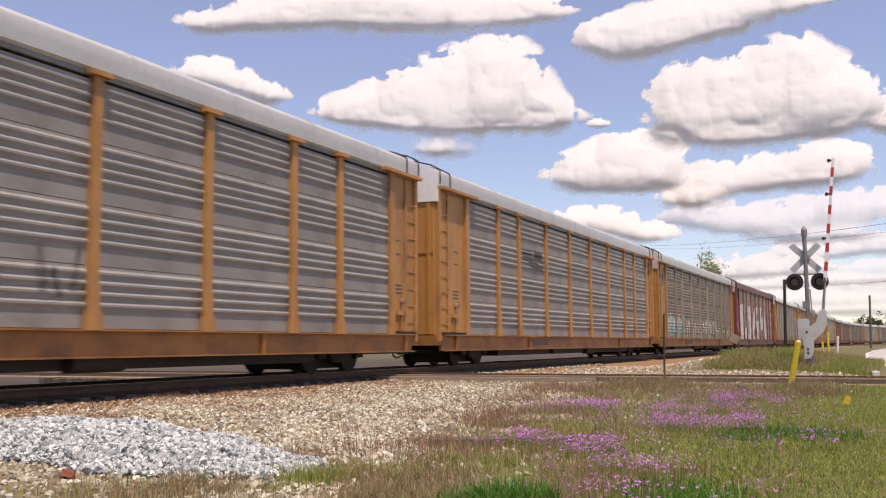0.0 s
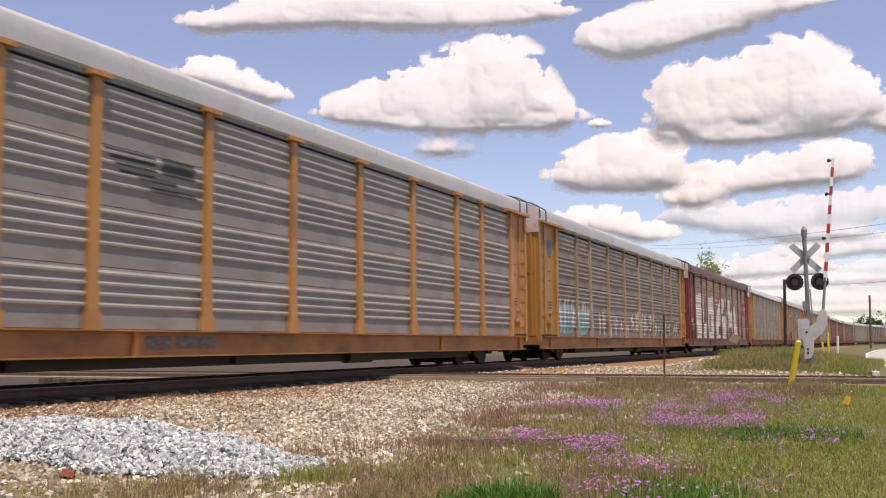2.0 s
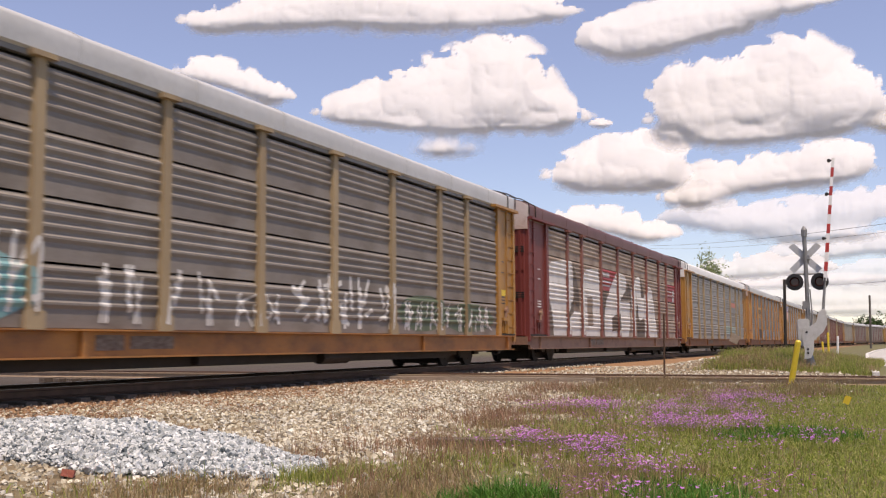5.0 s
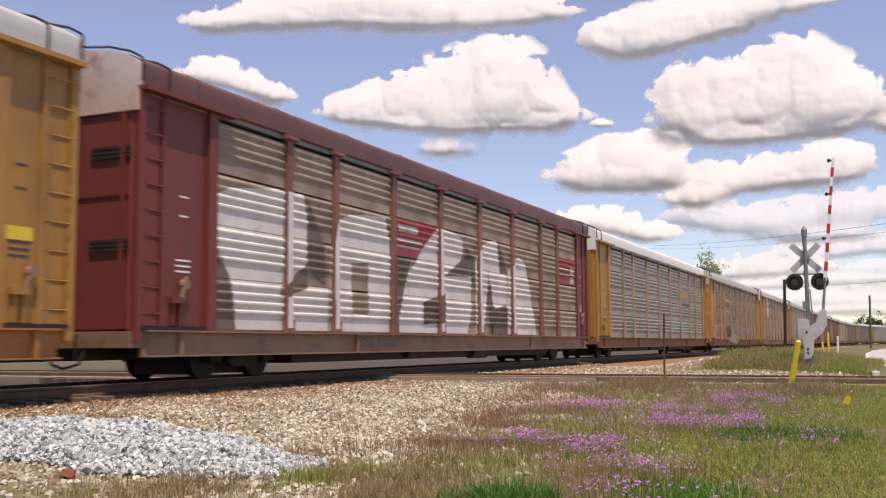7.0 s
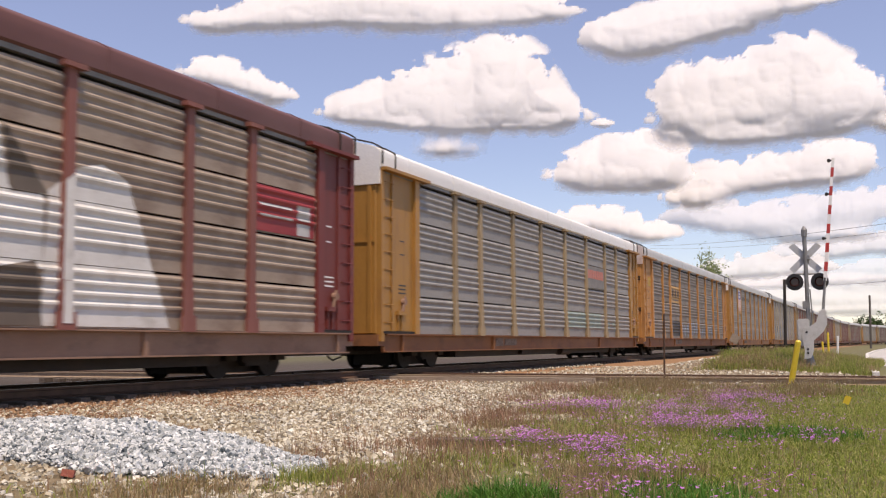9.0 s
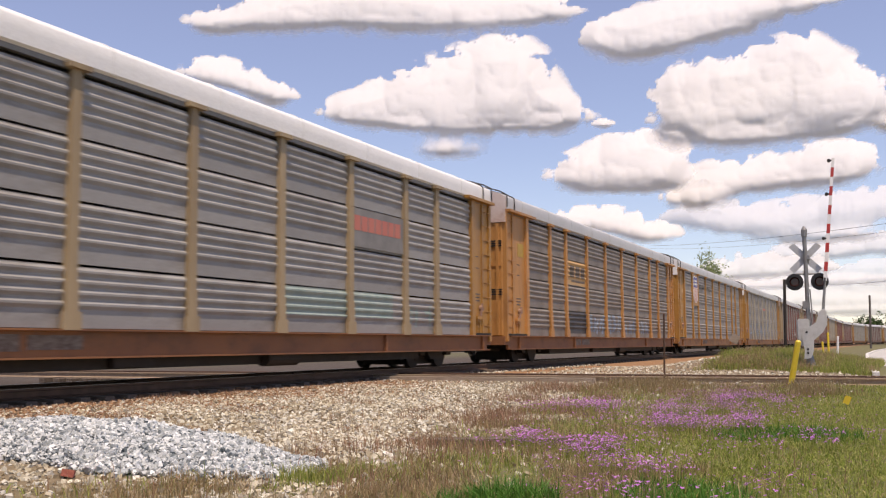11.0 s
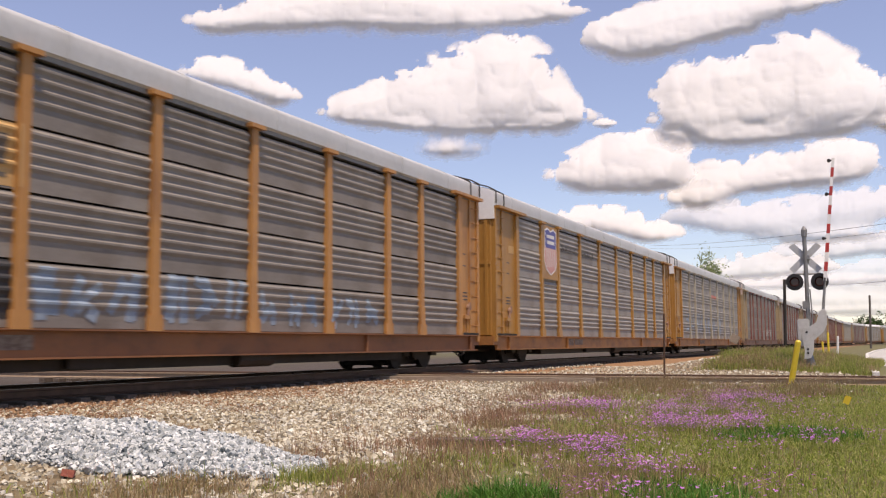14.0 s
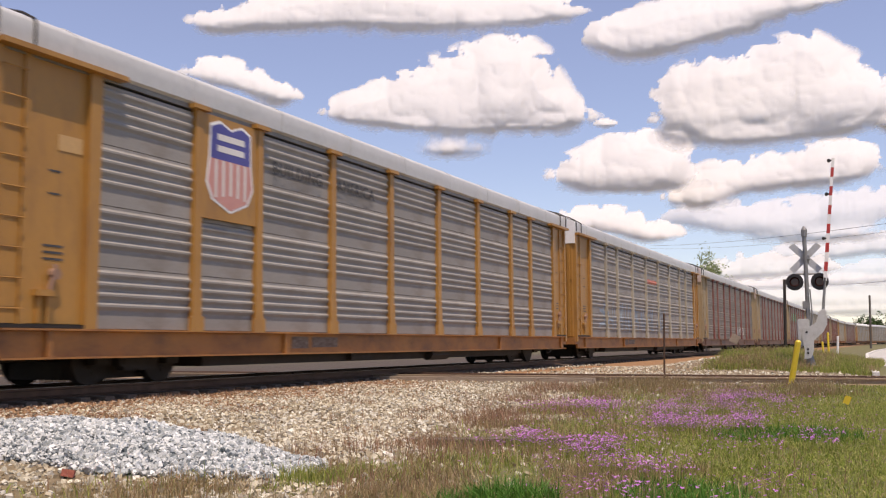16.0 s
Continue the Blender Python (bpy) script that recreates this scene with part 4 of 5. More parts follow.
# ---- crossing signal ----
def build_signal():
    x, y = 32.0, 2.36
    z0 = ground_height(x, y)
    sig = new("crossing_signal")
    sig.location = (x, y, z0)
    tagged(sig, "grey railway crossing signal with raised red and white gate arm", "crossing signal")
    right = Vector((math.sin(radians(4)), -math.cos(radians(4)), 0))     # across the sight
    near = Vector((-1, -0.07, 0)).normalized()
    H = 4.18 - z0
    bm = bmesh.new()
    tube(bm, (0, 0, 0.15), (-0.05, 0.04, H - 0.25), 0.062, 14)
    part("mast", bm, M["alu"], sig, "weathered grey metal mast", True)
    bm = bmesh.new()
    box(bm, -0.2, 0.2, -0.2, 0.2, -0.3, 0.05)
    part("footing", bm, M["concrete_white"], sig)
    bm = bmesh.new()
    tube(bm, (0, 0, 0.03), (0, 0, 0.35), 0.16, 10, 0.075)
    part("base", bm, M["alu"], sig)
    bm = bmesh.new()
    tube(bm, (-0.05, 0.04, H - 0.25), (-0.05, 0.04, H - 0.05), 0.09, 10)
    tube(bm, (-0.05, 0.04, H - 0.05), (-0.05, 0.04, H + 0.06), 0.09, 10, 0.03)
    part("mast_cap", bm, M["alu"], sig)
    hub = Vector((-0.05, 0.035, 3.29 - z0)) - near * 0.08
    for k, s in enumerate((-1, 1)):
        bm = boxes((-0.56, 0.56, -0.012, 0.012, -0.095, 0.095))
        bmesh.ops.transform(bm, matrix=Matrix.Translation(hub - near * 0.03 * k) @ Matrix.Rotation(radians(94), 4, "Z") @ Matrix.Rotation(radians(45 * s), 4, "Y"), verts=bm.verts[:])
        part("crossbuck_blade", bm, M["sign_back"], sig, "bare metal back of a crossbuck blade")
    bm = boxes((-0.09, 0.09, -0.09, 0.09, hub.z - 0.06, hub.z + 0.06))
    part("bracket", bm, M["alu"], sig)
    zl = 2.56 - z0
    bm = bmesh.new()
    tube(bm, Vector((0, 0.02, zl + 0.24)) + right * -0.32, Vector((0, 0.02, zl + 0.24)) + right * 0.36, 0.03, 8)
    part("light_arm", bm, M["alu"], sig)
    for s in (-0.345, 0.365):
        c = Vector((0, 0.02, zl)) + right * s
        bm = bmesh.new()
        tube(bm, c + near * 0.02, c + near * 0.045, 0.255, 28)
        lamp = part("signal_lamp", bm, M["black_paint"], sig, "unlit round black crossing light with hood")
        bm = bmesh.new()
        tube(bm, c - near * 0.2, c + near * 0.02, 0.11, 16, 0.15)
        part("housing", bm, M["black_paint"], lamp)
        bm = bmesh.new()
        n = 14
        ring = []
        for k in range(n + 1):
            a = math.pi * (-0.12 + 1.24 * k / n)
            o = right * math.cos(a) + Vector((0, 0, 1)) * math.sin(a)
            ring.append([bm.verts.new(c + o * r + near * q) for r, q in ((0.165, 0.045), (0.155, 0.33), (0.147, 0.33), (0.155, 0.045))])
        for a, b in zip(ring, ring[1:]):
            for q in range(4):
                bm.faces.new((a[q], b[q], b[(q + 1) % 4], a[(q + 1) % 4]))
        part("hood", bm, M["black_paint"], lamp)
        bm = bmesh.new()
        tube(bm, c + near * 0.046, c + near * 0.065, 0.145, 20, 0.11)
        part("lens", bm, M["red_glass"], lamp, "dark red lens")
        bm = bmesh.new()
        tube(bm, c + Vector((0, 0, 0.12)), c + Vector((0, 0, 0.25)), 0.03, 8)
        part("hanger", bm, M["alu"], lamp)
    # gate mechanism, counterweight plate and arm
    bm = boxes((-0.2, 0.12, -0.17, 0.17, 0.62, 1.42))
    bmesh.ops.bevel(bm, geom=bm.edges[:], offset=0.03, segments=2, affect="EDGES")
    bmesh.ops.translate(bm, vec=right * -0.16 + near * 0.1, verts=bm.verts[:])
    part("gate_motor_box", bm, M["alu_pale"], sig, "pale grey gate motor box")

    def plate(points, depth, thick):
        bm = bmesh.new()
        f = [bm.verts.new(right * u + near * depth + Vector((0, 0, v))) for u, v in points]
        g = [bm.verts.new(right * u + near * (depth - thick) + Vector((0, 0, v))) for u, v in points]
        bm.faces.new(f), bm.faces.new(g[::-1])
        for k in range(len(points)):
            bm.faces.new((f[k], g[k], g[(k + 1) % len(points)], f[(k + 1) % len(points)]))
        return bm
    part("counterweight", plate([(-0.17, 0.22), (0.02, 0.26), (0.10, 0.45), (0.12, 0.78), (0.38, 1.02), (0.50, 1.25), (0.50, 1.62), (0.42, 1.72), (0.28, 1.62), (0.20, 1.32), (-0.02, 1.16), (-0.16, 1.2), (-0.22, 0.9), (-0.15, 0.5)], 0.33, 0.06), M["alu_pale"], sig, "pale grey counterweight plate with holes")
    for u, v in ((-0.06, 0.4), (-0.06, 0.52), (-0.08, 1.02)):
        bm = bmesh.new()
        tube(bm, right * u + near * 0.325 + Vector((0, 0, v)), right * u + near * 0.34 + Vector((0, 0, v)), 0.035, 10)
        part("bolt", bm, M["black_paint"], sig)
    foot, tip = right * 0.40 + near * 0.26 + Vector((0, 0, 1.62)), right * 0.86 + near * 0.2 + Vector((0, 0, 6.24 - z0))
    bm = bmesh.new()
    tube(bm, foot, foot.lerp(tip, 0.22), 0.045, 8, 0.035)
    part("arm_socket", bm, M["alu"], sig)
    n = 13
    for k in range(n):
        a, b = foot.lerp(tip, 0.20 + 0.80 * k / n), foot.lerp(tip, 0.20 + 0.80 * (k + 1) / n)
        bm = bmesh.new()
        w = right * (0.055 - 0.012 * k / n)
        v = [bm.verts.new(p + o + near * q) for p in (a, b) for o in (-w, w) for q in (-0.02, 0.02)]
        for f in ((0, 1, 3, 2), (4, 6, 7, 5), (0, 4, 5, 1), (2, 3, 7, 6), (0, 2, 6, 4), (1, 5, 7, 3)):
            bm.faces.new([v[i] for i in f])
        part("arm_stripe", bm, M["gate_red" if k % 2 else "gate_white"], sig, "red reflective gate stripe" if k % 2 else "white reflective gate stripe")
    for f in (0.985, 0.765, 0.475):
        p = foot.lerp(tip, f)
        bm = bmesh.new()
        tube(bm, p - right * 0.04, p - right * 0.15, 0.028, 8)
        tube(bm, p - right * 0.12 - near * 0.05, p - right * 0.12 + near * 0.05, 0.05, 10)
        part("arm_light", bm, M["black_paint"], sig, "small unlit gate arm light")
    bm = boxes((-0.09, 0.09, -0.07, 0.07, 1.72, 1.95))
    bmesh.ops.translate(bm, vec=right * -0.09, verts=bm.verts[:])
    part("junction_box", bm, M["alu"], sig)
    bm = bmesh.new()
    for a, b in (((-0.02, 0.6), (0.1, 1.5)), ((0.1, 1.5), (0.06, 2.3))):
        tube(bm, right * a[0] + near * 0.12 + Vector((0, 0, a[1])), right * b[0] + near * 0.12 + Vector((0, 0, b[1])), 0.02, 6)
    part("conduit", bm, M["alu"], sig)


def post(name, foot, head, r, material, label, category, n=10):
    foot, head = Vector(foot), Vector(head)
    bm = bmesh.new()
    tube(bm, foot, head, r, n)
    way = (head - foot).normalized()
    tube(bm, head, head + way * r * 0.5, r, n, r * 0.55)
    return tagged(new(name, mesh_of(name, bm, M[material])), label, category)


build_signal()
post("bollard", (22.55, 2.10, ground_height(22.5, 2.1) - 0.1), (22.5, 1.89, 0.76), 0.062, "bollard", "leaning yellow steel bollard by the track", "bollard", 14)
post("stake", (22.6, 4.76, -0.3), (22.55, 4.72, 1.40), 0.022, "rail", "thin rusty steel stake standing in weeds", "stake", 6)
post("dark_post", (44.4, 4.26, -0.3), (44.3, 4.18, 3.36), 0.065, "creosote", "dark creosoted wooden post", "post")
post("utility_pole", (163.6, 3.5, -0.4), (163.3, 3.35, 7.65), 0.16, "pole_wood", "distant wooden utility pole", "utility pole")
post("marker_post", (53.7, 3.1, -0.2), (53.7, 3.1, 1.20), 0.055, "bollard", "yellow marker post in the grass", "marker post", 8)
post("marker_post", (53.3, 3.3, -0.2), (53.3, 3.35, 0.75), 0.05, "bollard", "short yellow marker post in the grass", "marker post", 8)
post("marker_post", (54.0, 2.72, -0.2), (54.0, 2.66, 1.02), 0.055, "gate_white", "short white marker post in the grass", "marker post", 8)

sign = new("small_sign")
sign.location = (37.3, 5.2, ground_height(37.3, 5.2))
tagged(sign, "tilted small weathered tan sign on a rusty post", "sign")
bm = bmesh.new()
tube(bm, (0, -0.15, -0.1), (0, 0.06, 0.75), 0.03, 6)
part("sign_post", bm, M["rail"], sign)
bm = boxes((-0.012, 0.012, -0.15, 0.15, -0.15, 0.15))
bmesh.ops.transform(bm, matrix=Matrix.Translation((-0.05, 0.08, 0.62)) @ Matrix.Rotation(radians(28), 4, "X"), verts=bm.verts[:])
part("sign_plate", bm, M["timber_pale"], sign, "blank tan sign plate")
flag = new("marker_flag")
flag.location = (18.4, 0.82, ground_height(18.4, 0.82))
tagged(flag, "small yellow utility marker flag on a wire", "flag")
bm = bmesh.new()
tube(bm, (0, 0, -0.05), (0, 0, 0.25), 0.004, 5)
part("wire_stem", bm, M["wire"], flag)
bm = boxes((-0.004, 0.004, -0.10, 0.0, 0.11, 0.25))
bmesh.ops.rotate(bm, matrix=Matrix.Rotation(radians(25), 3, "X"), verts=bm.verts[:], cent=(0, 0, 0.24))
part("flag_cloth", bm, M["bollard"], flag)


def cable(a, b, sag, r):
    a, b = Vector(a), Vector(b)
    bm = bmesh.new()
    pts = [a.lerp(b, k / 16) - Vector((0, 0, sag * 4 * (k / 16) * (1 - k / 16))) for k in range(17)]
    pipe(bm, pts, r)
    tagged(new("overhead_cable", mesh_of("overhead_cable", bm, M["wire"])), "thin overhead utility cable against the sky", "cable", "overhead cables")


cable((258, 57.2, 25.9), (106, -8, 13.0), 0.8, 0.028)
cable((258, 57.2, 25.2), (106, -8, 12.1), 1.0, 0.02)
cable((175, 10.5, 10.2), (95, -3.0, 6.4), 0.3, 0.022)


# ---- trees ----
def build_tree(name, x, y, height, spread, trunk_h, leaves, size, label, colours, seed):
    r = np.random.default_rng(seed)
    tree = new(name)
    tree.location = (x, y, ground_height(min(x, 100), 10) - 0.1)
    tagged(tree, label, "tree", "distant trees")
    bm = bmesh.new()
    tube(bm, (0, 0, 0), (0.1, 0.1, trunk_h), height * 0.022, 9, height * 0.015)
    tips = []
    for k in range(14):
        a, e = k * 2.4 + r.uniform(-0.4, 0.4), r.uniform(0.15, 0.95)
        base = Vector((0.1, 0.1, trunk_h * r.uniform(0.7, 1.0)))
        mid = base + Vector((math.cos(a) * spread * 0.3, math.sin(a) * spread * 0.3, (height - trunk_h) * e * 0.5))
        tip = base + Vector((math.cos(a) * spread * (1.0 - 0.55 * e), math.sin(a) * spread * (1.0 - 0.55 * e), (height - trunk_h) * (0.2 + 0.75 * e)))
        tube(bm, base, mid, height * 0.009, 6, height * 0.006)
        tube(bm, mid, tip, height * 0.006, 5, height * 0.002)
        tips += [mid.lerp(tip, f) for f in (0.3, 0.6, 0.85, 1.0)]
    tips.append(Vector((0.1, 0.1, height * 0.97)))
    part("trunk", bm, M["pole_wood"], tree)
    c = np.array([tuple(tips[k]) for k in r.integers(0, len(tips), leaves)])
    p = c + r.normal(0, 1, (leaves, 3)) * np.array((spread * 0.16, spread * 0.16, height * 0.055))
    t = r.normal(size=(leaves, 2, 3))
    t /= np.linalg.norm(t, axis=2)[:, :, None]
    s = size * r.uniform(0.6, 1.3, (leaves, 1))
    v = np.stack([p - t[:, 0] * s, p + t[:, 1] * s * 0.6, p + t[:, 0] * s, p - t[:, 1] * s * 0.6], 1)
    me = bpy.data.meshes.new("crown")
    me.from_pydata(v.reshape(-1, 3).tolist(), [], (np.arange(leaves)[:, None] * 4 + np.arange(4)).tolist())
    me.materials.append(M[colours])
    part("crown", me, None, tree)


M["leaf"] = island_colours("spring leaves", [(0.20, 0.26, 0.11), (0.28, 0.34, 0.16), (0.36, 0.40, 0.21)], 0.7, 0.35, 0.1)
M["leaf_dark"] = island_colours("dark leaves", [(0.03, 0.06, 0.02), (0.05, 0.10, 0.03), (0.08, 0.13, 0.04)], 0.7, 0.3, 0.1)
build_tree("tree", 127.5, 21.4, 12.0, 3.7, 5.0, 12000, 0.17, "leafy young spring tree behind the train", "leaf", 3)
for k, (x, y, h) in enumerate(((520, 14, 13), (528, 6.5, 15.5), (515, -1, 15), (530, -9, 14), (520, -18, 15), (540, -28, 16), (545, 22, 9))):
    build_tree("tree", x, y, h, h * 0.42, h * 0.2, 2600, 0.5, "dense dark green tree on the horizon", "leaf_dark", 20 + k)


# ---- clouds ----
def lattice_noise(u, v, seed):
    """Smooth value noise on arrays."""
    r = np.random.default_rng(seed).uniform(-1, 1, (64, 64))
    i, j = np.floor(u).astype(int), np.floor(v).astype(int)
    a, b = u - i, v - j
    a, b = a * a * a * (a * (a * 6 - 15) + 10), b * b * b * (b * (b * 6 - 15) + 10)
    i0, i1, j0, j1 = i % 64, (i + 1) % 64, j % 64, (j + 1) % 64
    return (r[i0, j0] * (1 - a) + r[i1, j0] * a) * (1 - b) + (r[i0, j1] * (1 - a) + r[i1, j1] * a) * b


def billows(u, v, seed, octaves=6, gain=0.55):
    """Rounded lumps with sharp valleys, about zero."""
    total, amp = 0, 1.0
    for k in range(octaves):
        total = total + amp * (np.abs(lattice_noise(u * 2 ** k + 5.7 * k, v * 2 ** k + 2.3 * k, seed + k)) - 0.25)
        amp *= gain
    return total


def cloud_material():
    m, nt, b = nodes_of("cloud")
    att = nt.nodes.new("ShaderNodeAttribute")
    att.attribute_name = "cover"
    sep = nt.nodes.new("ShaderNodeSeparateColor")
    link(nt, att.outputs[0], sep.inputs[0])
    wisp = remap(nt, fbm(nt, texcoord(nt), 0.03, 6, 0.62), 0.25, 0.75, -0.5, 0.5)
    add = nt.nodes.new("ShaderNodeMath")
    add.operation, add.use_clamp = "MULTIPLY_ADD", True
    link(nt, wisp, add.inputs[0])
    link(nt, sep.outputs[1], add.inputs[1])
    link(nt, sep.outputs[0], add.inputs[2])
    b.inputs["Base Color"].default_value = (0.83, 0.84, 0.86, 1)
    b.inputs["Roughness"].default_value = 1.0
    b.inputs["Specular IOR Level"].default_value = 0.0
    tr, mx = nt.nodes.new("ShaderNodeBsdfTranslucent"), nt.nodes.new("ShaderNodeMixShader")
    tr.inputs[0].default_value = (0.83, 0.84, 0.86, 1)
    mx.inputs[0].default_value = 0.35
    link(nt, b.outputs[0], mx.inputs[1]), link(nt, tr.outputs[0], mx.inputs[2])
    clear, mix = nt.nodes.new("ShaderNodeBsdfTransparent"), nt.nodes.new("ShaderNodeMixShader")
    link(nt, add.outputs[0], mix.inputs[0])
    link(nt, clear.outputs[0], mix.inputs[1]), link(nt, mx.outputs[0], mix.inputs[2])
    link(nt, mix.outputs[0], nt.nodes["Material Output"].inputs[0])
    return m


M["cloud"] = cloud_material()
BASE_TILT, TOP_TILT = 0.10, 1.0               # how far the billows face down at the base and up at the top
clouds = []


def build_cloud(az, el, far, lobes, drift, seed, thick=1.0, step=3.5, rough=0.72, solid=1.0, label="white fair-weather cumulus cloud with grey base"):
    """A cloud body of billows: lobes are (across, up, half width, half height) in metres about its middle."""
    az, el = radians(az), radians(el)
    way = Vector((math.cos(az) * math.cos(el), math.sin(az) * math.cos(el), math.sin(el)))
    right = Vector((math.sin(az), -math.cos(az), 0))
    up = right.cross(way)
    L = np.array(lobes, float)
    L[:, 2:] *= 1.07
    u0, u1 = (L[:, 0] - L[:, 2] * 1.5).min(), (L[:, 0] + L[:, 2] * 1.5).max()
    v0, v1 = (L[:, 1] - L[:, 3] * 1.5).min(), (L[:, 1] + L[:, 3] * 1.6).max()
    us, vs = np.arange(u0, u1, step), np.arange(v0, v1, step)
    U, V = np.meshgrid(us, vs, indexing="ij")
    body = np.zeros_like(U)
    for cu, cv, ru, rv in L:
        dv = np.where(V < cv, (V - cv) / (rv * 0.75), (V - cv) / rv)
        body = body + np.exp(-1.6 * (((U - cu) / ru) ** 2 + dv ** 2)) * 1.25
    body = np.minimum(body, 1.6) - 0.36
    # height within each column of the body: 0 at its base, 1 at its top
    inside = body > 0.0
    low = np.where(inside, V, 1e9).min(1)
    high = np.where(inside, V, -1e9).max(1)
    known = inside.any(1)
    cols = np.arange(len(us))
    low, high = np.interp(cols, cols[known], low[known]), np.interp(cols, cols[known], high[known])
    kernel = np.hanning(63) / np.hanning(63).sum()
    low, high = np.convolve(np.pad(low, 31, "edge"), kernel, "valid"), np.convolve(np.pad(high, 31, "edge"), kernel, "valid")
    f = (V - low[:, None]) / np.maximum(high - low, 12)[:, None]

    def ease(lo, hi, x):
        k = np.clip((x - lo) / (hi - lo), 0, 1)
        return k * k * (3 - 2 * k)
    crisp = ease(0.05, 0.5, f)
    n = billows(U / 52, V / 46, seed, 6, 0.58)
    near = np.clip((body + 0.30) / 0.28, 0, 1)
    d = body - 0.04 + rough * n * (0.5 + 0.6 * crisp) * near
    soft = 1.0 - 0.72 * crisp
    alpha = ease(0.0, 1.0, (d + 0.05) / soft) * np.clip(near * 1.3 - 0.1, 0, 1)
    frayed = 4 * alpha * (1 - alpha) * (0.45 + 0.35 * crisp)
    shape = np.sqrt(np.clip(body + 0.1, 0, 1.1))
    lump = billows(U / 85, V / 70, seed + 20, 4, 0.45)
    gu, gv = np.gradient(60 * shape + 16 * lump, step)
    size = np.maximum(1, np.hypot(gu, gv) / 1.0)
    nu, nv = -gu / size, np.where(gv > 0, -gv * 0.45, -gv * 0.8) / size + BASE_TILT + (TOP_TILT - BASE_TILT) * ease(0.08, 0.68, f + 0.12 * lump)
    h = 14 * thick * body.clip(0) / (body.clip(0) + 0.5)
    lean = (V - v0) * 0.6
    scale = far / 1774.0
    mid = np.array(way * far)
    R, A, F = np.array(right), np.array(up), np.array(way)
    base = (U[..., None] * R + V[..., None] * A) * scale
    keep = alpha > 0.004
    idx = -np.ones(U.shape, int)
    idx[keep] = np.arange(keep.sum())
    verts = (base + ((lean - h) * scale)[..., None] * F)[keep].tolist()
    way_out = nu[..., None] * R + nv[..., None] * A - F
    normals = (way_out / np.linalg.norm(way_out, axis=-1)[..., None])[keep].tolist()
    dens = np.stack([alpha * solid, frayed * solid, alpha * 0, alpha * 0 + 1], -1)[keep].ravel().tolist()
    q = np.stack([idx[:-1, :-1], idx[1:, :-1], idx[1:, 1:], idx[:-1, 1:]], -1).reshape(-1, 4)
    faces = q[(q >= 0).all(1)].tolist()
    me = bpy.data.meshes.new("cloud")
    me.from_pydata(verts, [], faces)
    me.color_attributes.new("cover", "FLOAT_COLOR", "POINT").data.foreach_set("color", dens)
    me.materials.append(M["cloud"])
    me.shade_smooth()
    me.normals_split_custom_set_from_vertices(normals)
    ob = tagged(new("cloud", me), label, "cloud", "clouds")
    clouds.append((ob, Vector(mid), right * drift * scale))


build_cloud(23.96, 14.27, 1800, [(105, 18, 80, 82), (45, 5, 105, 76), (-40, -10, 105, 62), (-120, -30, 85, 42), (-190, -35, 50, 30), (170, -40, 62, 44), (40, -52, 185, 34), (-15, -102, 75, 26)], 19, 1)
build_cloud(27.91, 18.62, 2000, [(-190, -10, 110, 42), (-50, 5, 150, 50), (110, -5, 170, 50), (250, 10, 90, 36), (-290, -25, 60, 24)], 19, 2, 0.8)
build_cloud(9.22, 17.21, 1900, [(-140, -20, 75, 42), (-75, -5, 95, 55), (25, 8, 110, 44), (130, 32, 95, 28), (-185, 5, 36, 28)], 18, 3)
build_cloud(6.32, 12.75, 2100, [(-112, 18, 88, 68), (-35, 22, 105, 68), (52, 70, 55, 52), (62, 20, 105, 76), (152, 2, 50, 48), (-62, -42, 135, 44), (85, -36, 115, 38)], 14, 4)
build_cloud(13.97, 9.76, 2500, [(-75, -8, 65, 42), (0, 18, 72, 52), (62, 10, 58, 50), (20, -30, 120, 24)], 10, 5)
build_cloud(6.62, 8.5, 2600, [(-40, 10, 105, 42), (85, 20, 95, 50), (140, 30, 46, 38), (-110, -20, 65, 28)], 11, 6)
build_cloud(14.67, 6.61, 2900, [(-20, 5, 80, 32), (60, -20, 60, 26), (-80, 10, 40, 20)], 9, 7)
build_cloud(36.61, 14.64, 1800, [(-30, 10, 70, 32), (70, -25, 45, 24), (30, -5, 45, 22)], 19, 8)
build_cloud(0.2, 11.64, 2200, [(0, 0, 46, 36), (45, -10, 50, 30)], 13, 9)
build_cloud(4.93, 6.58, 3000, [(-50, 0, 160, 30), (100, 20, 110, 32), (-150, 20, 60, 28), (40, -30, 150, 20)], 9, 10, 0.4, solid=0.75)
build_cloud(6.48, 4.18, 3200, [(0, 0, 85, 26), (-60, -15, 60, 18), (60, -8, 60, 20)], 7, 11, 0.5, solid=0.7)
build_cloud(2.15, 4.94, 3300, [(0, 0, 110, 26), (-70, -10, 60, 18), (80, 10, 60, 24)], 7, 12, 0.4, solid=0.7)
build_cloud(5.09, 2.31, 3800, [(0, 0, 240, 20), (-120, 20, 120, 16), (130, 25, 120, 18), (60, -22, 180, 14)], 5, 13, 0.12, solid=0.6, label="low hazy grey cloud bank near the horizon")
build_cloud(2.5, 3.3, 3700, [(0, 0, 160, 18), (-140, -6, 120, 14), (60, 20, 90, 14)], 6, 16, 0.12, solid=0.5, label="low hazy grey cloud bank near the horizon")
build_cloud(9.5, 3.0, 3900, [(0, 0, 150, 16), (90, 14, 90, 14)], 5, 17, 0.12, solid=0.5, label="low hazy grey cloud bank near the horizon")
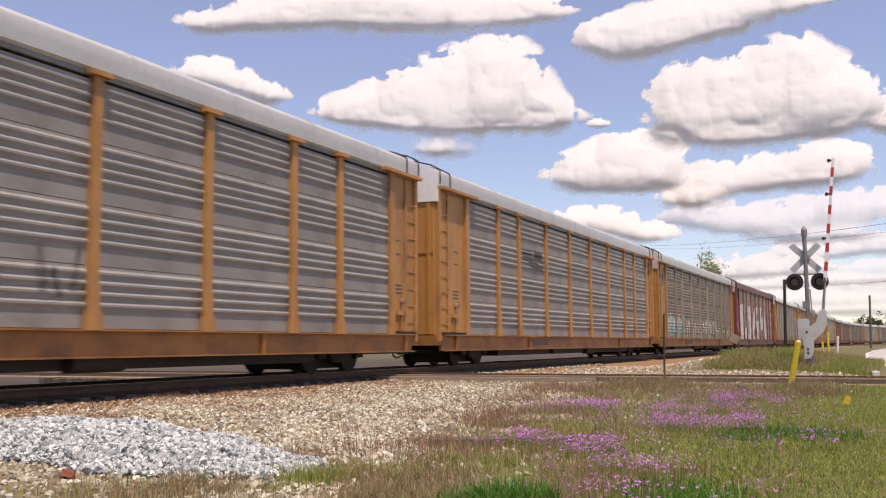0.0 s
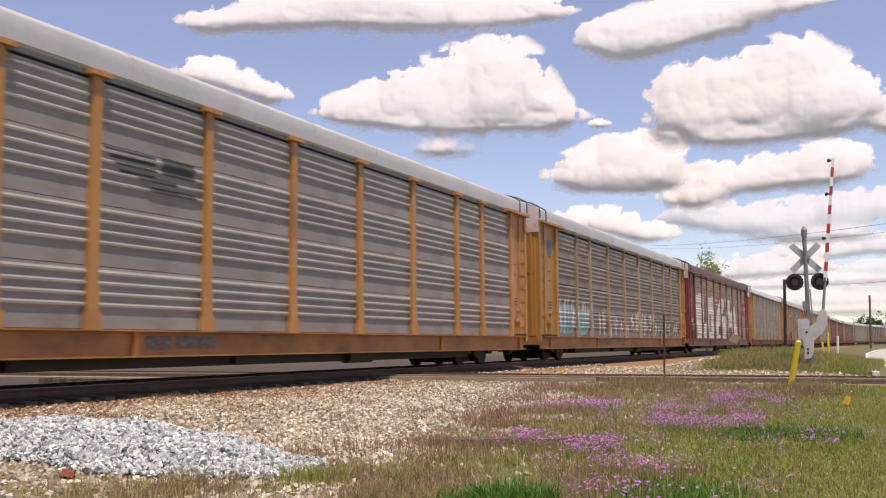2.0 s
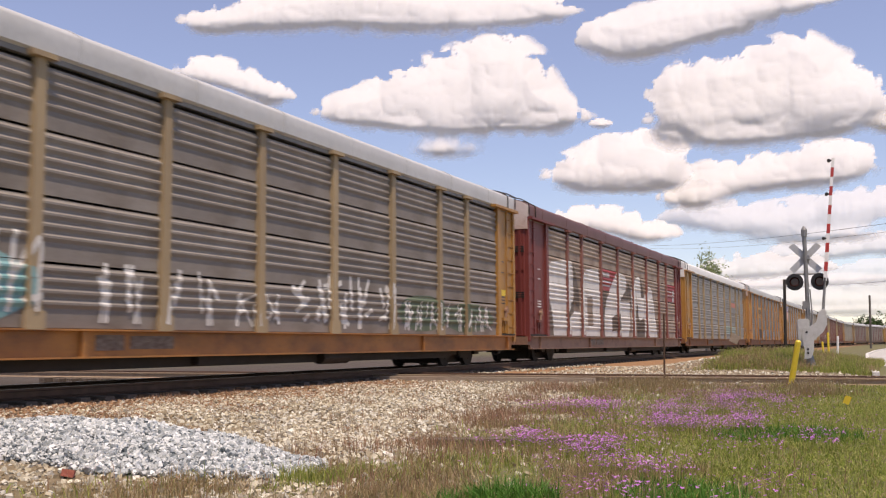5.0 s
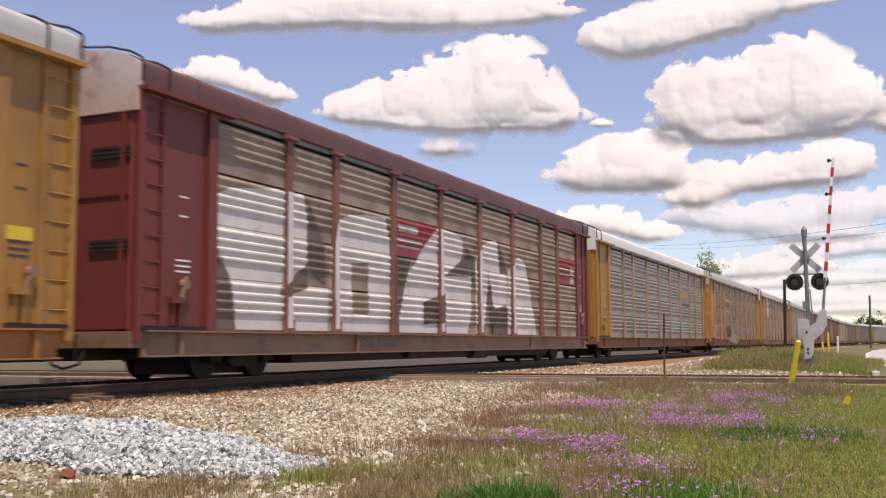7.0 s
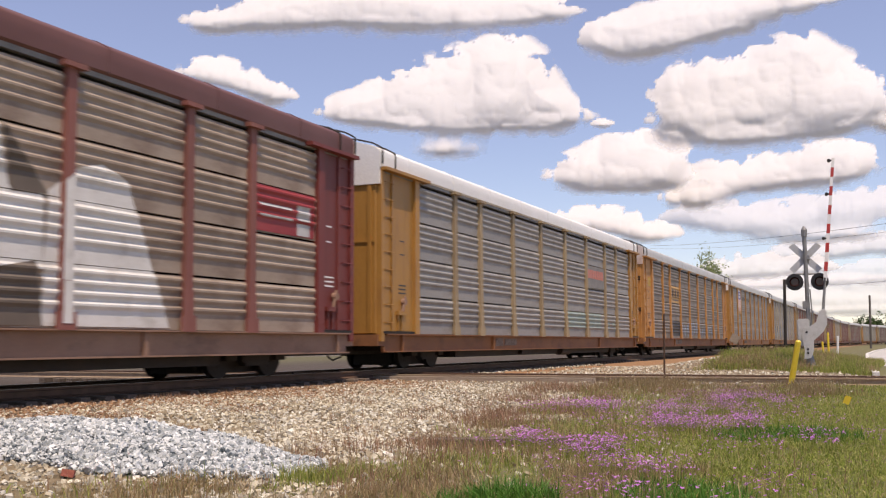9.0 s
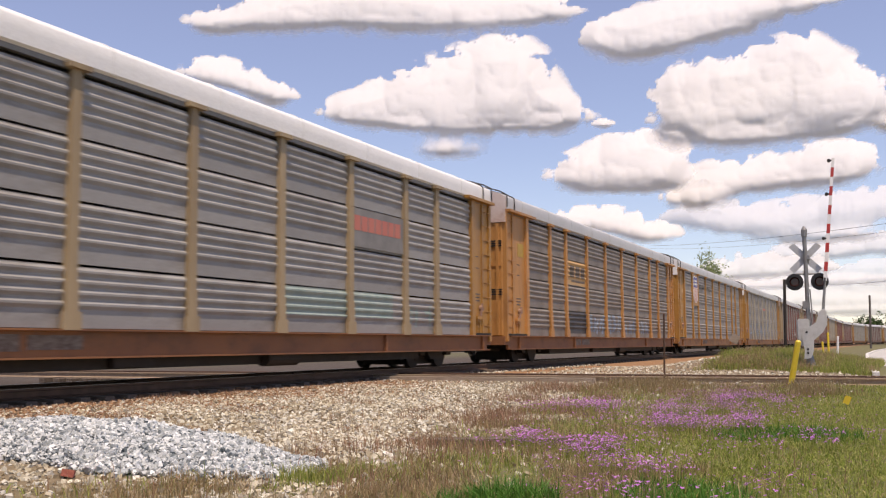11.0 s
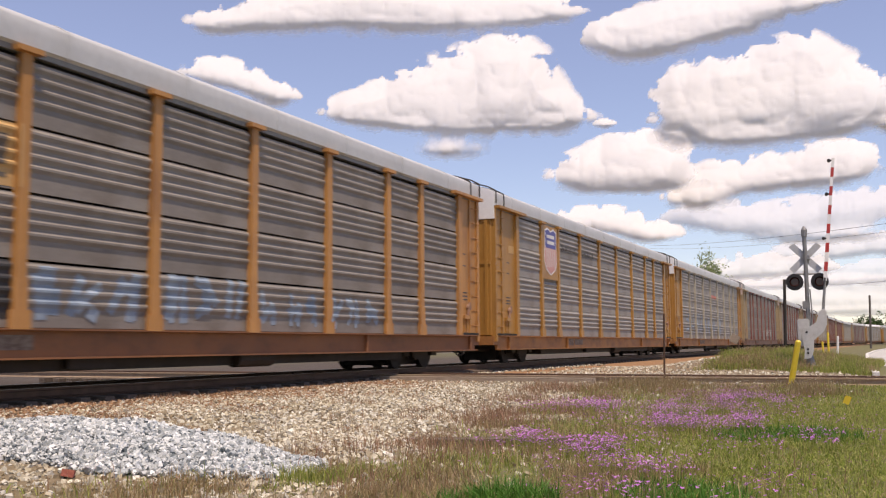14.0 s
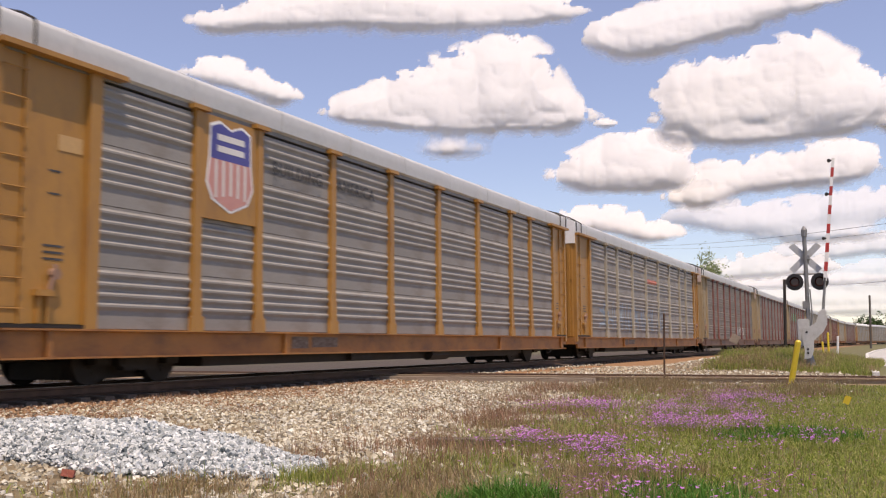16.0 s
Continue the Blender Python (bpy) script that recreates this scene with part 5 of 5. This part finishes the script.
build_cloud(15.2, 12.3, 2300, [(0, 0, 22, 12)], 12, 14, 0.5)
build_cloud(42.2, 19.0, 2000, [(0, 0, 26, 14)], 19, 15, 0.5)


# ---- paint on the cars' near sides: graffiti, emblems, stencils ----
def cut(poly, axis, lo, hi):
    """A convex outline cut down to lo..hi along an axis."""
    for sign, bound in ((1, lo), (-1, -hi)):
        out = []
        for a, b in zip(poly, poly[1:] + poly[:1]):
            da, db = sign * a[axis] - bound, sign * b[axis] - bound
            if da >= 0:
                out.append(a)
            if (da >= 0) != (db >= 0):
                f = da / (da - db)
                out.append((a[0] + f * (b[0] - a[0]), a[1] + f * (b[1] - a[1])))
        poly = out
        if len(poly) < 3:
            return []
    return poly


def coat(car, name, outlines, material, label, proud=0.004, posts=True):
    """A coat of paint that follows the ribbed sheets and the posts; outlines are convex, in the car's x and z."""
    bm = bmesh.new()
    cells = []
    for k in range(len(BAYS) - 1):
        cells.append((BAYS[k] + (0.14 if k == 0 else 0.105), BAYS[k + 1] - (0.14 if k == len(BAYS) - 2 else 0.105), None))
    if posts:
        cells += [(x - 0.098, x + 0.098, SIDE + 0.062) for x in POSTS]
    for order_no, poly in enumerate(outlines):
        lift = proud + 0.0012 * (order_no % 9)
        for x0, x1, flat in cells:
            strip = cut(poly, 0, x0, x1)
            if not strip:
                continue
            if flat:
                bands = [(1.76, 5.05, flat, flat), (1.1, 1.75, flat + 0.016, flat + 0.016)]
            else:
                bands = [(PAN0 + r * ROW_H + a[0], PAN0 + r * ROW_H + b[0], SIDE - 0.05 + a[1], SIDE - 0.05 + b[1]) for r in range(ROWS) for a, b in zip(PROFILE, PROFILE[1:]) if b[0] - a[0] > 0.001]
            for z0, z1, d0, d1 in bands:
                q = cut(strip, 1, z0, z1)
                if len(q) >= 3:
                    bm.faces.new([bm.verts.new((x, -(d0 + (d1 - d0) * (z - z0) / (z1 - z0) + lift), z)) for x, z in q])
    return part(name, bm, M[material], car, label)


def rect(x0, x1, z0, z1, slant=0.0):
    return [(x0, z0), (x1, z0), (x1 + slant, z1), (x0 + slant, z1)]


def scrawl(x0, x1, z0, z1, letters, seed, thick=0.1):
    """Loose spray-can strokes, several to a letter."""
    r = np.random.default_rng(seed)
    out = []
    w = (x1 - x0) / letters
    for k in range(letters):
        a = x0 + k * w + 0.06 * w
        for _ in range(5):
            p = (a + r.uniform(0, 0.8) * w, z0 + r.uniform(0, 1) * (z1 - z0))
            q = (a + r.uniform(0, 0.85) * w, z0 + r.uniform(0, 1) * (z1 - z0))
            if r.random() < 0.5:
                q = (p[0] + r.uniform(-0.15, 0.15) * w, z0 if p[1] > (z0 + z1) / 2 else z1)
            d = Vector((q[0] - p[0], q[1] - p[1]))
            if d.length < 0.15:
                continue
            n = Vector((-d.y, d.x)).normalized() * thick * r.uniform(0.5, 1.2)
            out.append([(p[0] - n.x, p[1] - n.y), (q[0] - n.x, q[1] - n.y), (q[0] + n.x, q[1] + n.y), (p[0] + n.x, p[1] + n.y)])
    return out


def blob(x0, x1, z0, z1, seed):
    r = np.random.default_rng(seed)
    n = 10
    return [((x0 + x1) / 2 + (x1 - x0) / 2 * math.cos(k * math.tau / n) * r.uniform(0.85, 1), (z0 + z1) / 2 + (z1 - z0) / 2 * math.sin(k * math.tau / n) * r.uniform(0.85, 1)) for k in range(n)]


M["spray_white"] = surface("white spray paint", (0.62, 0.60, 0.56), (0.76, 0.75, 0.72), 1.5, 0.6, 0, 0.05, 30, ((0.36, 0.32, 0.27), 2.2, 0.58, 0.85))
M["spray_pale"] = surface("thin pale spray paint", (0.45, 0.44, 0.43), (0.60, 0.60, 0.60), 2.5, 0.6, 0, 0.05, 30, ((0.3, 0.28, 0.25), 3, 0.5, 0.8))
M["spray_teal"] = surface("teal spray paint", (0.13, 0.32, 0.33), (0.28, 0.46, 0.46), 1.2, 0.6, 0, 0.05, 30)
M["teal_faint"] = surface("thin teal paint", (0.22, 0.30, 0.27), (0.32, 0.37, 0.34), 2.5, 0.6, 0, 0.05, 30)
M["spray_blue"] = surface("grey-blue spray paint", (0.16, 0.22, 0.30), (0.36, 0.43, 0.50), 1.5, 0.6, 0, 0.05, 30)
M["spray_black"] = surface("black spray paint", (0.03, 0.03, 0.032), (0.08, 0.08, 0.085), 1.5, 0.6, 0, 0.05, 30)
M["letter_shadow"] = surface("dark brown letter shadow", (0.12, 0.095, 0.075), (0.18, 0.145, 0.115), 1.5, 0.7, 0, 0.05, 30)
M["smudge"] = surface("thin dark smear", (0.12, 0.115, 0.11), (0.22, 0.21, 0.20), 2.5, 0.7, 0, 0.05, 30)
M["spray_green"] = surface("green spray paint", (0.10, 0.28, 0.15), (0.16, 0.36, 0.22), 1.5, 0.6, 0, 0.05, 30)
M["spray_green_dark"] = surface("dark green spray paint", (0.06, 0.10, 0.06), (0.16, 0.19, 0.12), 2.0, 0.6, 0, 0.05, 30)
M["sign_orange"] = surface("orange sign paint", (0.50, 0.30, 0.12), (0.58, 0.36, 0.15), 1.0, 0.55, 0, 0.05, 30)
M["sign_yellow"] = surface("worn yellow label", (0.50, 0.34, 0.05), (0.44, 0.26, 0.05), 5.0, 0.55, 0, 0.05, 30)
M["sign_red"] = surface("red sign paint", (0.30, 0.03, 0.035), (0.36, 0.05, 0.05), 1.0, 0.55, 0, 0.05, 30)
M["sign_blue"] = surface("emblem blue", (0.06, 0.06, 0.26), (0.09, 0.09, 0.32), 1.0, 0.5, 0, 0.05, 30)
M["emblem_dark"] = surface("worn dark blue emblem", (0.04, 0.06, 0.12), (0.16, 0.19, 0.24), 6, 0.6, 0, 0.05, 30)
M["sign_pink"] = surface("faded emblem red", (0.55, 0.24, 0.20), (0.60, 0.30, 0.26), 1.0, 0.5, 0, 0.05, 30)
M["stripe_red"] = surface("faded red stripe", (0.50, 0.13, 0.09), (0.56, 0.18, 0.12), 1.0, 0.5, 0, 0.05, 30)

c = dict(cars)
# first car: dark smears low down
coat(c[-1], "graffiti", scrawl(-11.5, 1.3, 1.5, 2.3, 9, 5, 0.07), "smudge", "faded dark scrawl", posts=False)
# second car: black stripes and letters
coat(c[0], "lettering", [rect(-7.0 + 0.12 * k, -5.75, 3.95 - 0.11 * k, 4.0 - 0.11 * k) for k in range(4)] + [rect(-5.6, -4.7, 3.72, 4.02), rect(-5.9, -4.65, 3.38, 3.48), rect(-6.2, -5.2, 3.55, 3.63)], "spray_black", "black stripes and unreadable lettering", posts=False)
# third car: teal piece and white tags
coat(c[1], "graffiti", [blob(-11.9, -9.0, 1.05, 2.35, 1), blob(-9.6, -7.0, 1.05, 2.2, 2)], "spray_teal", "teal graffiti fill")
coat(c[1], "graffiti_outline", scrawl(-11.6, -7.0, 1.15, 2.45, 6, 8, 0.05), "spray_white", "white graffiti outlines", 0.007)
for x0, x1, z1, count, seed, thick in ((-6.4, -2.6, 2.1, 4, 9, 0.05), (-2.3, -0.6, 1.8, 2, 12, 0.05), (-0.4, 4.6, 2.35, 5, 10, 0.08), (5.0, 11.4, 1.9, 8, 11, 0.05)):
    coat(c[1], "graffiti_tag", scrawl(x0, x1, 1.12, z1, count, seed, thick), "spray_white", "pale scrawled tag", 0.006)
coat(c[1], "graffiti_fill", [blob(4.6, 8.0, 1.05, 2.15, 5), blob(7.2, 11.6, 1.05, 2.0, 6)], "spray_green_dark", "dark green graffiti fill", 0.003)
# red car: large white letters, red plates
letters = [
    [[(-11.66, 3.57), (-11.22, 3.78), (-9.5, 3.99), (-9.39, 1.06), (-10.93, 1.06), (-11.15, 2.07), (-11.7, 2.72)], [(-9.5, 3.95), (-8.58, 4.0), (-8.39, 3.4), (-8.42, 2.48), (-9.23, 1.98), (-9.43, 1.96)], [(-9.42, 1.75), (-8.3, 2.03), (-7.47, 2.02), (-7.49, 1.06), (-9.39, 1.06)]],
    [[(-7.22, 3.53), (-6.54, 3.8), (-6.36, 1.06), (-7.42, 1.06), (-7.39, 2.91)], [(-5.67, 3.88), (-4.75, 3.92), (-4.48, 3.3), (-4.48, 1.06), (-5.59, 1.06)], [(-6.59, 3.78), (-5.61, 3.9), (-5.63, 2.72), (-6.51, 2.65)], [(-6.37, 1.48), (-5.6, 1.46), (-5.59, 1.06), (-6.36, 1.06)]],
    [[(-2.76, 3.58), (-2.4, 3.89), (-1.89, 3.93), (-1.76, 1.06), (-4.12, 1.06), (-3.55, 2.55), (-2.81, 3.05)], [(-1.9, 3.95), (-0.9, 4.0), (0.08, 3.89), (0.24, 3.69), (0.1, 3.19), (-1.06, 2.7), (-1.85, 2.65)], [(-1.8, 2.66), (0.81, 2.76), (0.85, 1.77), (0.57, 1.06), (-1.8, 1.06)]],
    [[(1.3, 3.55), (2.17, 3.95), (2.99, 4.06), (3.27, 3.05), (1.32, 2.92)], [(1.2, 3.37), (2.18, 3.48), (2.21, 2.54), (1.82, 1.06), (1.18, 1.06)], [(2.2, 3.05), (3.9, 3.11), (3.94, 1.91), (2.7, 1.79)], [(4.0, 3.1), (4.6, 3.55), (5.12, 3.68), (5.71, 3.48), (6.84, 1.06), (3.9, 1.06)]],
]
for outlines in letters:
    coat(c[2], "graffiti_letter", outlines, "spray_white", "large white graffiti letter", 0.007)
for outline in ([(-2.53, 1.89), (-1.03, 2.19), (-1.08, 1.37), (-2.51, 1.28)], [(-1.06, 2.7), (0.58, 3.41), (0.61, 2.74)], [(2.17, 2.59), (2.44, 2.61), (2.72, 1.8), (2.6, 1.06), (2.3, 1.06)], [(2.6, 1.8), (3.8, 2.03), (3.96, 1.06), (2.49, 1.06)],
                [(-8.4, 3.9), (-7.7, 3.0), (-7.6, 2.1), (-8.35, 2.4)], [(-9.3, 1.75), (-8.35, 1.98), (-8.4, 2.5), (-9.3, 2.0)], [(-12.0, 1.06), (-10.95, 1.06), (-11.2, 2.1), (-11.8, 2.6)], [(-4.4, 1.06), (-4.15, 1.06), (-3.5, 2.6), (-3.3, 2.98), (-4.3, 2.98)], [(0.3, 3.7), (1.15, 3.3), (1.15, 2.4), (0.85, 2.7)], [(3.1, 4.0), (4.0, 3.05), (3.3, 3.0)]):
    coat(c[2], "graffiti_shadow", [outline], "letter_shadow", "thin brown letter shadow", 0.018)
coat(c[2], "red_plate", [[(-4.25, 3.06), (-2.9, 3.06), (-2.5, 3.4), (-1.6, 4.0), (-4.25, 4.0)]], "sign_red", "faded red sign panel", 0.020)
coat(c[2], "red_plate", [rect(9.3, 11.6, 3.06, 4.0)], "sign_red", "faded red sign panel", 0.020)
coat(c[2], "plate_bar", [rect(-4.05, -2.9, 3.66, 3.86), rect(-4.1, -2.6, 3.42, 3.5), rect(-4.1, -2.75, 3.26, 3.32)], "spray_pale", "worn white bars", 0.024)
coat(c[2], "plate_bar", [rect(9.5, 10.7, 3.58, 3.64), rect(9.5, 10.7, 3.36, 3.41), rect(10.9, 11.4, 3.4, 3.72), rect(10.9, 11.4, 3.08, 3.34)], "spray_pale", "worn white bars", 0.024)
# white-roofed car: red double stripe, faint tags
coat(c[3], "paint_patch", [rect(1.6, 6.6, 1.4, 2.0)], "teal_faint", "faint teal paint patch", posts=False)
coat(c[3], "graffiti", scrawl(7.5, 9.0, 1.2, 1.8, 2, 14, 0.04), "teal_faint", "faint teal tag", posts=False)
# brownish car: sign panel with three dark block shapes, blue tags
coat(c[4], "sign_panel", [rect(-7.15, -4.4, 3.06, 4.0)], "sign_orange", "orange painted sign panel")
coat(c[4], "sign_mark", [rect(-6.7, -6.1, 3.36, 3.82, 0.05), rect(-5.95, -5.35, 3.36, 3.82, 0.05), rect(-5.2, -4.65, 3.36, 3.82, 0.05)], "letter_shadow", "dark block emblem", 0.008)
coat(c[4], "sign_bar", [rect(-6.4, -4.6, 3.18, 3.25)], "letter_shadow", "thin dark bar", 0.008)
for x0, x1, z1, count, seed, thick in ((-4.2, -1.7, 1.95, 3, 21, 0.10), (-1.2, 1.3, 2.0, 3, 22, 0.10), (1.7, 6.9, 1.85, 6, 23, 0.08)):
    coat(c[4], "graffiti", scrawl(x0, x1, 1.15, z1, count, seed, thick), "spray_blue", "blue-grey graffiti tag")
coat(c[4], "paint_patch", [rect(-7.1, -4.45, 1.15, 2.0)], "spray_black", "dark painted-out patch", 0.003, False)
# shield car
shield = [[(-8.85, 4.25), (-7.6, 4.25), (-7.62, 4.85), (-7.9, 4.95), (-8.22, 4.84), (-8.55, 4.95), (-8.83, 4.85)], [(-8.85, 4.25), (-8.92, 3.8), (-8.75, 3.5), (-8.22, 3.3), (-7.7, 3.5), (-7.53, 3.8), (-7.6, 4.25)]]


def flat_plate(car, name, outlines, y, material, label, thick=0.012):
    bm = bmesh.new()
    for poly in outlines:
        f, g = [bm.verts.new((x, -y, z)) for x, z in poly], [bm.verts.new((x, -y + thick, z)) for x, z in poly]
        bm.faces.new(f), bm.faces.new(g[::-1])
        for k in range(len(poly)):
            bm.faces.new((f[k], g[k], g[(k + 1) % len(poly)], f[(k + 1) % len(poly)]))
    return part(name, bm, M[material], car, label)


plate = flat_plate(c[5], "emblem_plate", [rect(-9.1, -7.35, 3.1, 5.06)], SIDE + 0.03, "yellow", "yellow steel emblem plate", 0.03)
flat_plate(plate, "shield", [[(x + (x + 8.22) * 0.08, z + (z - 4.1) * 0.06) for x, z in s] for s in shield], SIDE + 0.036, "white", "white shield border", 0.005)
flat_plate(plate, "shield_top", [shield[0]], SIDE + 0.041, "sign_blue", "blue shield top", 0.005)
flat_plate(plate, "shield_bar", [rect(-8.65, -7.8, 4.62, 4.74), rect(-8.65, -7.8, 4.40, 4.52)], SIDE + 0.045, "spray_white", "worn white bar", 0.004)
flat_plate(plate, "shield_base", [shield[1]], SIDE + 0.041, "sign_pink", "faded red shield base", 0.005)
flat_plate(plate, "shield_stripe", [rect(x, x + 0.07, 3.55 + abs(x + 8.2) * -0.15 + 0.05, 4.24) for x in (-8.72, -8.49, -8.26, -8.03, -7.8)], SIDE + 0.045, "spray_white", "pale stripe", 0.004)
def words(car, text, x, z, size, material, label):
    """Flat painted capitals on the near side's ribs."""
    cu = bpy.data.curves.new("lettering", "FONT")
    cu.body, cu.size, cu.extrude, cu.space_character = text, size, 0.002, 1.12
    tmp = bpy.data.objects.new("lettering", cu)
    me = bpy.data.meshes.new_from_object(tmp)
    bpy.data.objects.remove(tmp)
    me.transform(Matrix.Translation((x, -(SIDE + 0.002), z)) @ Matrix.Rotation(math.pi / 2, 4, "X"))
    me.materials.clear()
    me.materials.append(M[material])
    return part("lettering", me, None, car, label)


words(c[5], "BUILDING", -6.75, 4.26, 0.40, "spray_black", "worn black painted word")
words(c[5], "AMERICA", -4.15, 4.26, 0.40, "spray_black", "worn black painted word")
plate = flat_plate(c[3], "sign_plate", [rect(4.47, 7.13, 3.07, 3.99)], SIDE + 0.003, "strip", "flat grey steel sign plate", 0.03)
for k in range(7):
    flat_plate(plate, "sign_bar", [rect(4.55 + 0.35 * k, 4.85 + 0.35 * k, 3.46, 3.82)], SIDE + 0.007, "stripe_red", "worn orange-red letter block", 0.003)
# farther cars
coat(c[6], "graffiti", scrawl(-10.5, 3.5, 1.3, 2.6, 9, 31, 0.07), "spray_blue", "faint blue-grey graffiti")
coat(c[6], "red_mark", [rect(-1.2, 1.2, 3.8, 4.05)], "stripe_red", "small faded red mark")
coat(c[7], "lettering", scrawl(2.0, 6.0, 1.35, 2.0, 4, 33, 0.07), "spray_white", "small white letters", posts=False)
coat(c[9], "graffiti", [rect(-9, -2, 3.4, 4.3)], "spray_green", "green painted patch")
# stencils and emblems on the end panels
for n in range(-1, 8):
    for e in (-1, 1):
        x = -12.55 if e < 0 else 12.25
        y = SIDE - 0.034
        bars = [rect(x - 0.2, x + 0.2, z, z + 0.035) for z in (2.05, 2.15, 2.25)] + [rect(x - 0.12, x + 0.12, z, z + 0.03) for z in (3.05, 3.4)]
        flat_plate(c[n], "stencil", bars, y, "white" if n == 2 else "spray_black", "small unreadable stencilled lines", 0.004)
flat_plate(c[1], "round_emblem", [[(-12.5 + 0.24 * math.cos(k * math.tau / 20), 4.25 + 0.36 * math.sin(k * math.tau / 20)) for k in range(20)]], SIDE - 0.03, "emblem_dark", "round blue emblem", 0.008)
flat_plate(c[4], "yellow_label", [rect(-12.6, -12.02, 3.7, 4.15)], SIDE - 0.03, "sign_yellow", "yellow warning label", 0.008)
flat_plate(c[5], "yellow_label", [rect(-12.5, -12.0, 3.75, 4.0)], SIDE - 0.03, "sign_orange", "small worn orange label", 0.008)
flat_plate(c[1], "yellow_label", [rect(12.0, 12.5, 2.3, 2.5)], SIDE - 0.03, "bollard", "yellow warning label", 0.008)


# ---- everything that moves ----
def motions():
    for n, car in cars:
        rows = []
        for k in range(33):
            t = k * 0.5
            s = FIRST + n * PITCH_LEN - travel(t)
            a, b = on_track(s - 10.1), on_track(s + 10.1)
            rows.append((t, pose((a[0] + b[0]) / 2, (a[1] + b[1]) / 2, 0, 0, 0, math.degrees(math.atan2(b[1] - a[1], b[0] - a[0])))))
        walk(car, rows)
        if n <= 6:
            for truck in car.children:
                if truck.name.startswith("truck"):
                    for w in truck.children:
                        x, z = w.location.x, w.location.z
                        walk(w, [(k / 30, pose(x, 0, z, 0, -math.degrees(travel(k / 30) / 0.42), 0)) for k in range(481)])
    for ob, mid, drift in clouds:
        walk(ob, [(0.0, Matrix.Translation(mid)), (16.0, Matrix.Translation(mid + drift))])


motions()
